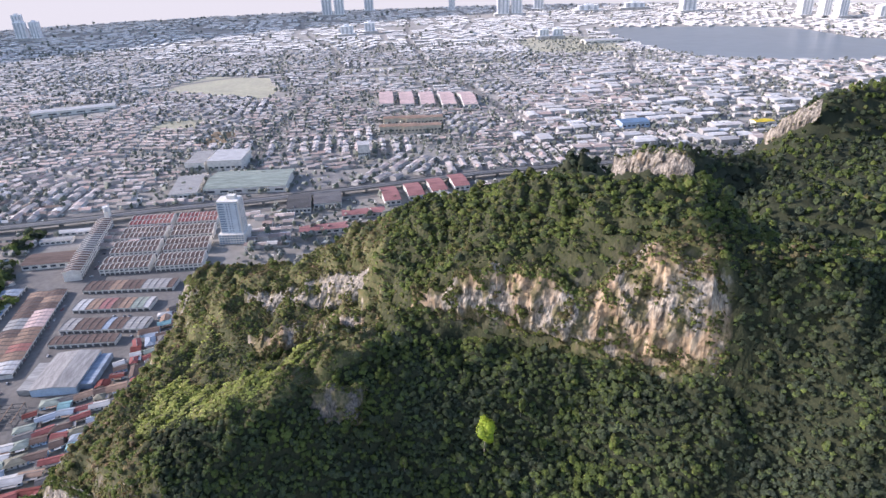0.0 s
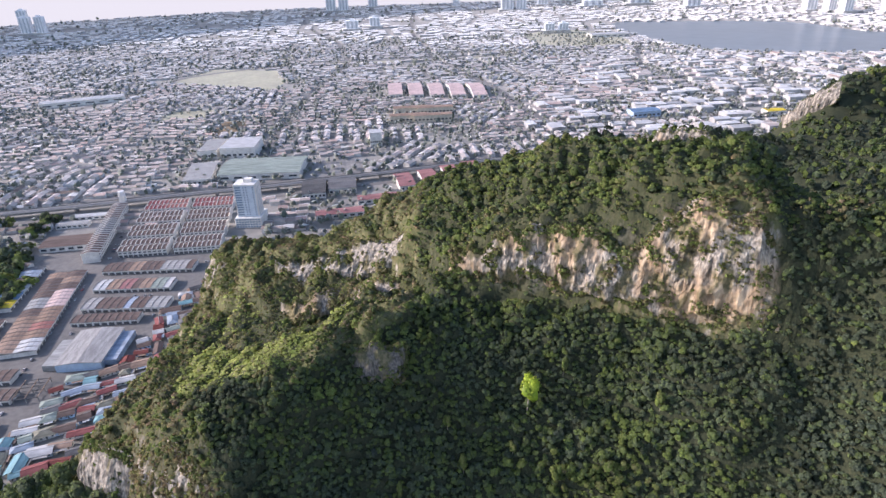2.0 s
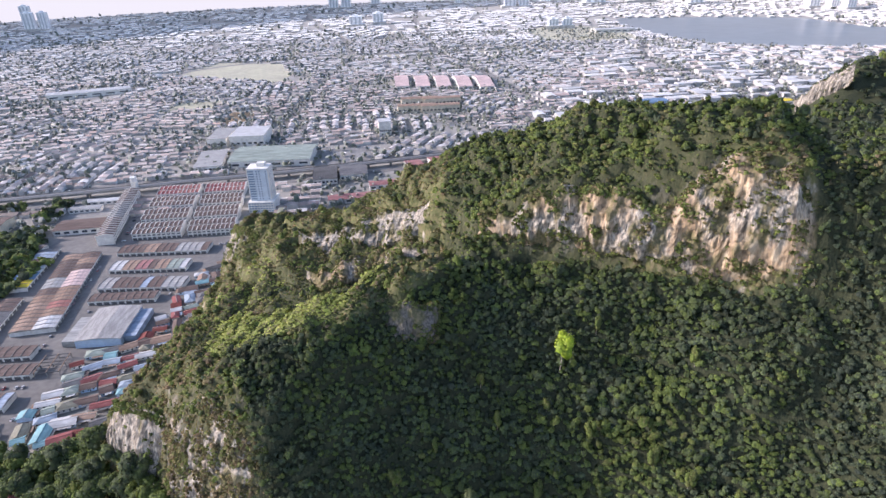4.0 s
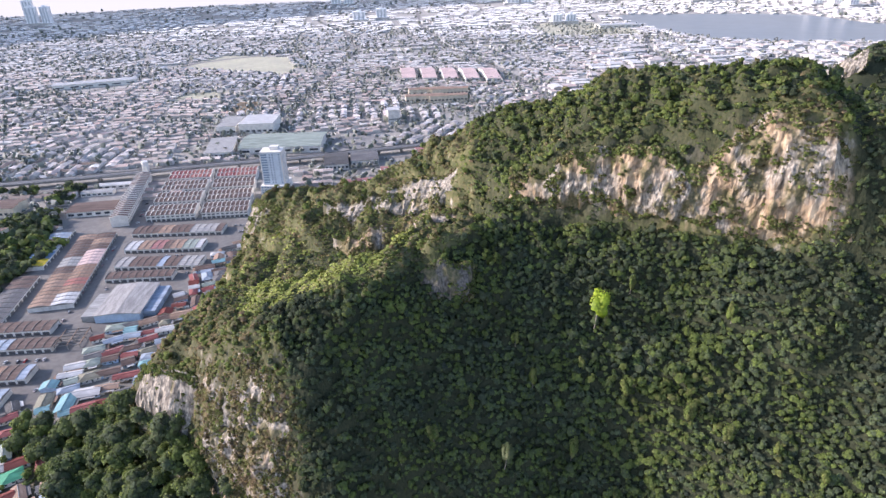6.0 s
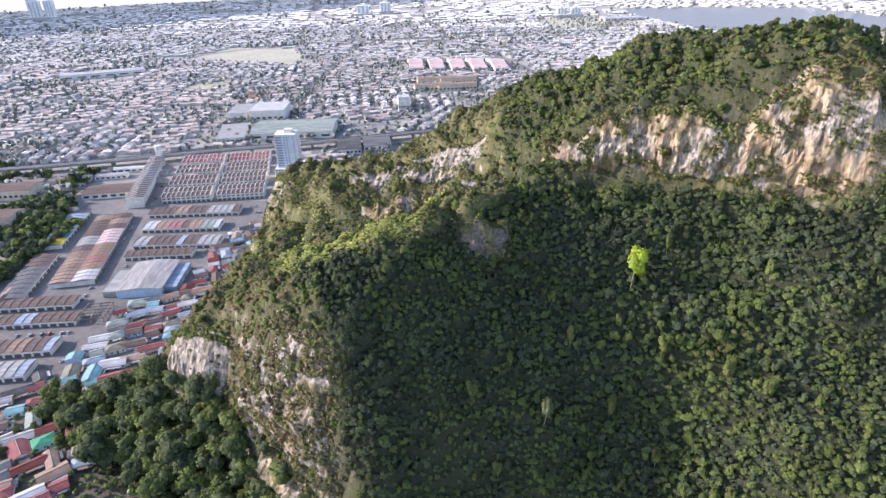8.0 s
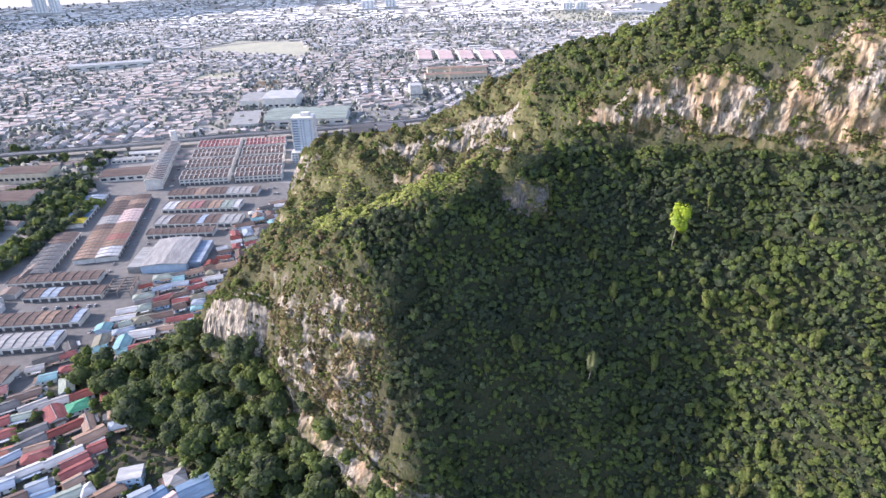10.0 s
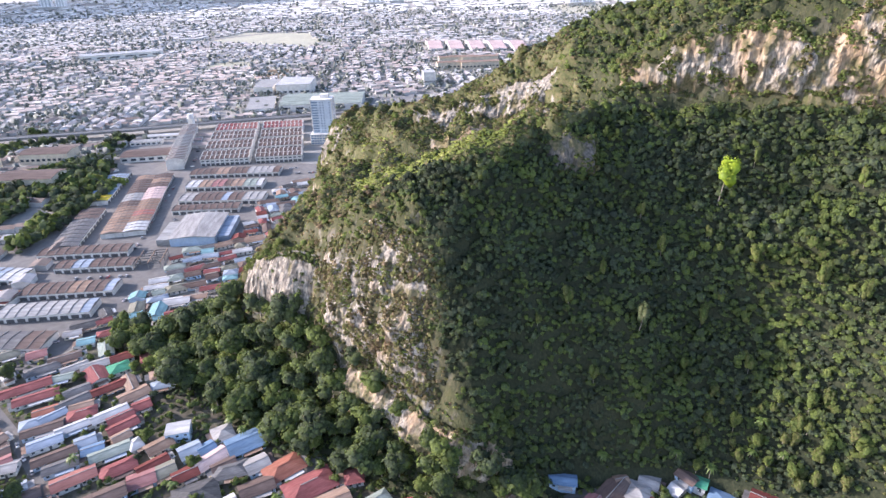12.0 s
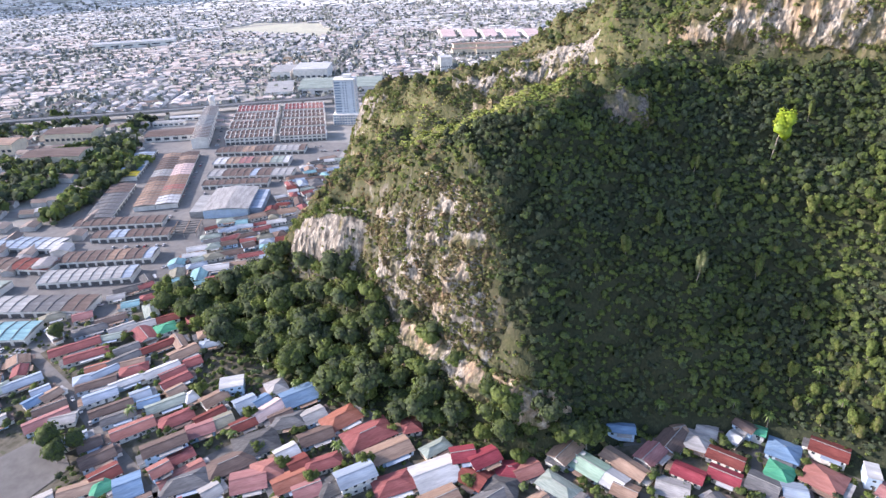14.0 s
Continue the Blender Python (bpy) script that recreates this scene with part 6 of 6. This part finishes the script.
big_block("dark_shed", -222, 850, 40, 44, 12, 9, "slate", "shed with a dark roof beside the viaduct")
big_block("red_terrace", -160, 800, 60, 20, 14, 7, "mauve", "terrace with a red roof at the hill's back")
big_block("red_terrace", -205, 745, 64, 20, 14, 7, "mauve", "terrace with a red roof at the hill's back")
big_block("flats", -612, 556, 62, 34, 6, 13, "brown", "four-storey flats with dark brown roofs beside the tree belt", CREAM, "flats", 9)
big_block("flats", -650, 648, 58, 32, 6, 13, "brown", "four-storey flats with dark brown roofs beside the tree belt", CREAM, "flats", 9)
big_block("flats", -720, 600, 60, 32, 6, 13, "tan", "four-storey flats with tan roofs", CREAM, "flats", 9)
big_block("brown_shed", -526, 656, 62, 34, 12, 7, "brown", "old low shed with a brown roof beside the terrace", PAINT)
patch("pavement_yard", [(-585, 690), (-500, 706), (-512, 770), (-600, 748)], CONCRETE, 0.05, "pale concrete yard beside the railway", "pavement")
big_block("low_store", -560, 716, 40, 14, 12, 5, "pale", "low store with a pale roof in the yard")
big_block("low_store", -548, 745, 52, 12, 12, 5, "white", "low store with a white roof in the yard")
big_block("blue_factory", 330, 1275, 60, 34, 12, 12, "blue", "factory with a blue front", BLUE_PAINT)
big_block("yellow_shop", 590, 1265, 40, 24, 12, 10, "yellow", "shop with a bright yellow roof")
big_block("white_mall", 520, 2600, 160, 60, 10, 12, "white", "large white halls by the lake")
for i in range(4):
    big_block("flats", -160 + 50 * (i % 2), 1330 - 70 * (i // 2), 80, 22, 10, 15, "tan", "long block of flats with brown roof", CREAM, "flats", 10)

# room for the tree belt west of the workshops
for step in range(9):
    BUILT.append((-510 - 0.286 * 30 * step, 406 + 30 * step, 17, 18))
# low sheds and fronts between the railway and the hill, and factories of the east
x, y = scatter(60, 1500, 1075, 2020, 46)
m = (y > 0.16 * x + 1055) & (x > 170 + 260 * lumps(x / 160, y / 160, 6.0, 2)) & (lumps(x / 120, y / 120, 4.0, 2) > -0.3)
x, y = x[m], y[m]
m = open_ground(x, y, 18)
x, y = x[m], y[m]
turn = np.where(lumps(x / 300, y / 300, 2.0, 1) > 0, 0.2, 0.2 + 1.5708)
blocks("factory_sheds", x, y, RNG.uniform(26, 44, len(x)), RNG.uniform(18, 30, len(x)), turn, RNG.uniform(6, 12, len(x)), RNG.uniform(0.8, 2.4, len(x)), SHED_ROOFS, "white and grey factory sheds of the industrial estate")
x, y = scatter(100, 1500, 1085, 2020, 27)
m = open_ground(x, y, 10) & (x > 190 + 260 * lumps(x / 160, y / 160, 6.0, 2)) & (RNG.uniform(0, 1, len(x)) < 0.55) & (y > 0.16 * x + 1065)
x, y = x[m], y[m]
blocks("small_sheds", x, y, RNG.uniform(10, 18, len(x)), RNG.uniform(8, 14, len(x)), np.full(len(x), 0.2), RNG.uniform(4, 8, len(x)), RNG.uniform(0.6, 1.6, len(x)), SHED_ROOFS, "small pale sheds between the factories")


def terraces(name, x0, x1, y0, y1, cell, label, roofs, unit=7.0, rowgap=24.0, chance=0.9):
    """Rows of terrace houses in districts, each with a direction of its own."""
    xs, ys, ts, ls = [], [], [], []
    seeds_x, seeds_y = scatter(x0, x1, y0, y1, cell)
    angles = RNG.choice([0.18, 0.18 + 1.5708, 0.35, -0.1, 0.18, 1.2], len(seeds_x))
    for cx, cy, t in zip(seeds_x, seeds_y, angles):
        u, v = np.meshgrid(np.arange(-cell * 0.62, cell * 0.62, unit * 2), np.arange(-cell * 0.62, cell * 0.62, rowgap))
        u, v = u.ravel(), v.ravel()
        u, v = u[np.abs(u) > 7], v[np.abs(u) > 7]
        px, py = cx + math.cos(t) * u - math.sin(t) * v, cy + math.sin(t) * u + math.cos(t) * v
        near = np.argmin(np.hypot(px[:, None] - seeds_x[None], py[:, None] - seeds_y[None]), 1)
        mine = (np.hypot(seeds_x[near] - cx, seeds_y[near] - cy) < 1) & (RNG.uniform(0, 1, len(px)) < chance)
        xs.append(px[mine]), ys.append(py[mine]), ts.append(np.full(mine.sum(), t))
    x, y, t = np.concatenate(xs), np.concatenate(ys), np.concatenate(ts)
    m = open_ground(x, y, 6) & (np.abs(x) < 0.9 * y + 260)
    x, y, t = x[m], y[m], t[m]
    n = len(x)
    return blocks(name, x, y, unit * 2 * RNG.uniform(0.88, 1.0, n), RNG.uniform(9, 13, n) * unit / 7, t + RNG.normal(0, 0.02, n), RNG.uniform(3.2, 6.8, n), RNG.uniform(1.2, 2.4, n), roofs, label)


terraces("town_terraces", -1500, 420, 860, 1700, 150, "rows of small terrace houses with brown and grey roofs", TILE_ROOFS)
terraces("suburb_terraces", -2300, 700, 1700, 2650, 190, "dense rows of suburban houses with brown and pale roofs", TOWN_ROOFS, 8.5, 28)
terraces("distant_houses", -4300, 4300, 2650, 5200, 320, "far suburbs with dense low roofs", HAZED_ROOFS, 16, 50, 0.75)
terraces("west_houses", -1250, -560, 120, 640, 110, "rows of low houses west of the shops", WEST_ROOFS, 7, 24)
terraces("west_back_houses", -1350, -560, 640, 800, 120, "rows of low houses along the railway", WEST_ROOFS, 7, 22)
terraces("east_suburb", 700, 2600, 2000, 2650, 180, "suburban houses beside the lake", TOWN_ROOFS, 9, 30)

# trees of the town
for name, area, spacing, chance, label in (("town_trees", (-1500, 1500, 620, 1750), 15, 0.72, "dark trees between the houses of the town"), ("suburb_trees", (-2400, 2400, 1750, 2700), 22, 0.7, "dark trees between the far houses"),
                                           ("distant_trees", (-4200, 4200, 2700, 4600), 60, 0.22, "far trees of the suburbs"), ("west_trees", (-900, -490, 150, 760), 6.5, 0.5, "trees along the yards west of the shops")):
    x, y = scatter(*area, spacing)
    if name == "west_trees":
        m = (lumps(x / 60, y / 60, 3.0, 2) - 0.16 + 0.9 * (y > 385) * (0.75 + 0.9 * lumps(x / 18, y / 18, 5.0, 2)) * np.exp(-((x + 510 + 0.286 * (y - 406)) / 19) ** 2) > -0.06)
    else:
        m = RNG.uniform(0, 1, len(x)) < chance * (1 + 1.2 * lumps(x / 150, y / 150, 7.0, 2))
    m &= (np.abs(x) < 0.9 * y + 300) & (distance_to(x, y, VIADUCT) > 24) & ~in_shape(x, y, WATERLINE) & ~in_shape(x, y, FIELDS["field"][0])
    on = (x > HX[0]) & (x < HX[-1]) & (y > HY[0]) & (y < HY[-1])
    m &= ~(on & (sample(hz, x, y) > 0)) & ~((x > (-560 if name != "west_trees" else np.where((y > 385) & (y < 650), -506, -560))) & (x < -295) & (y < 830))
    x, y = x[m], y[m]
    r = RNG.uniform(3.0, 6.4, len(x)) * (1 + spacing / 50) * (1.2 if name == "west_trees" else 1)
    woods(name, DISTANT if name == "west_trees" else TINY, x, y, 0.35 * r, r, np.clip(0.2 + RNG.normal(0, 0.13, len(x)), 0, 0.6), label, LEAVES if name == "west_trees" else HAZED_LEAVES)

# garden trees among the village houses
x, y = scatter(-430, 60, 50, 240, 4.6)
m = (RNG.uniform(0, 1, len(x)) < 0.8) & (height(x, y) < 4) & np.array([clear_of_roads(a, b, 4.0) and all(math.hypot(a - p, b - q) > s * 0.72 + 0.9 for p, q, s in TAKEN) for a, b in zip(x, y)])
x, y = x[m], y[m]
r = RNG.uniform(1.0, 2.7, len(x))
woods("garden_trees", SCRUB, x, y, height(x, y) + 0.5 * r, r, np.clip(0.26 + RNG.normal(0, 0.12, len(x)), 0, 0.7), "garden trees and bushes between the village houses")
x, y = scatter(-430, 60, 50, 262, 6.5)
m = (height(x, y) < 5) & np.array([clear_of_roads(a, b, 6.0) and all(math.hypot(a - p, b - q) > s * 0.72 + 2.6 for p, q, s in TAKEN) for a, b in zip(x, y)]) & ~((x < -372) & (y > 190))
x, y = x[m], y[m]
r = RNG.uniform(1.8, 3.6, len(x))
woods("yard_trees", CANOPY, x, y, height(x, y) + 0.6 * r, r, np.clip(0.3 + RNG.normal(0, 0.1, len(x)), 0, 0.6), "dark leafy trees in the yards of the village")
for x, y, s in ((-345, 128, 1.0), (-338, 121, 0.9), (-334, 130, 0.8), (-398, 216, 0.8), (-233, 121, 0.6), (-218, 113, 0.6), (-196, 122, 0.7), (-150, 113, 0.6), (-128, 126, 0.7), (-247, 130, 0.6), (-258, 152, 0.6), (-290, 170, 0.6)):
    plant(WOOD_TREES[0 if s > 0.75 else 1], x, y, s, 40 * s)


# ---- high-rises ----
def high_rise(x, y, l, d, h, turn, label):
    """A far apartment tower with its floors, fins and roof house."""
    ob = thing("high_rise", pose(x, y, 0, 0, 0, turn), label, "tower block", "far high-rises")
    part("shaft", box(l, d, h, bevel=0.4), HAZED_TOWER_WALLS, ob)
    part("roof_house", box(l * 0.4, d * 0.4, 7, 0, 0, h, 0.3), HAZED_TOWER_WALLS, ob)
    fin = from_bm("window_strip", box(l * 0.13, 0.5, h * 0.9), HAZED_GLASS)
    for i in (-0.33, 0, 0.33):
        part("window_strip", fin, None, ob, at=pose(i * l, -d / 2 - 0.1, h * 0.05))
    part("podium", box(l * 1.5, d * 1.6, 14, bevel=0.4), HAZED_WALLS, ob)
    return ob


for x, y, l, d, h, t in ((-2458, 3403, 46, 40, 110, 20), (-2300, 3187, 50, 40, 90, 20), (-2225, 3190, 40, 36, 90, 10), (-2575, 4200, 60, 40, 150, 15), (-2480, 4190, 60, 40, 150, 15), (-2380, 4180, 50, 40, 140, 15),
                         (-930, 4140, 60, 40, 130, 10), (-850, 4140, 60, 40, 130, 10), (-700, 4400, 60, 40, 120, 10), (-594, 3020, 60, 36, 48, 10), (-501, 3116, 50, 36, 52, 10), (-133, 4241, 40, 36, 110, 0),
                         (180, 3891, 70, 40, 110, 5), (260, 3900, 60, 40, 110, 5), (420, 4200, 60, 40, 90, 0), (1230, 3803, 80, 50, 100, 10), (1680, 3386, 60, 40, 140, 15), (1750, 3330, 44, 40, 140, 15), (1800, 3274, 50, 40, 140, 15),
                         (1960, 3200, 60, 36, 60, 10), (2050, 3150, 60, 36, 60, 10), (2200, 3100, 60, 36, 70, 10), (300, 2750, 40, 30, 40, 5), (360, 2760, 40, 30, 40, 5), (1000, 4100, 120, 40, 40, 5), (700, 4000, 120, 40, 40, 5)):
    high_rise(x, y, l, d, h, t, "far apartment tower coloured pale for the haze" if h > 80 else "pale far apartment block")

# the haze at the end of the plain: an added sheet that glows
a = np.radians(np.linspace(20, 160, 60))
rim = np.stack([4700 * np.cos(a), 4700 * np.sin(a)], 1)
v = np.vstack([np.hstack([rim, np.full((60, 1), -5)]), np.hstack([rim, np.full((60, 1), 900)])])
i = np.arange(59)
HAZE = bpy.data.materials.new("glowing_haze")
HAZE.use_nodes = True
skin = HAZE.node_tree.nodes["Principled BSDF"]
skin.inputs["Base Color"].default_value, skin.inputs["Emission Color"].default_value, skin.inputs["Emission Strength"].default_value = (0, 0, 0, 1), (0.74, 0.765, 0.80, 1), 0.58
tagged(new("backdrop", mesh_of("backdrop", v, [np.stack([i, i + 1, i + 61, i + 60], 1)], [HAZE])), "glowing sheet of pale haze at the end of the plain", "haze", kind="structure")
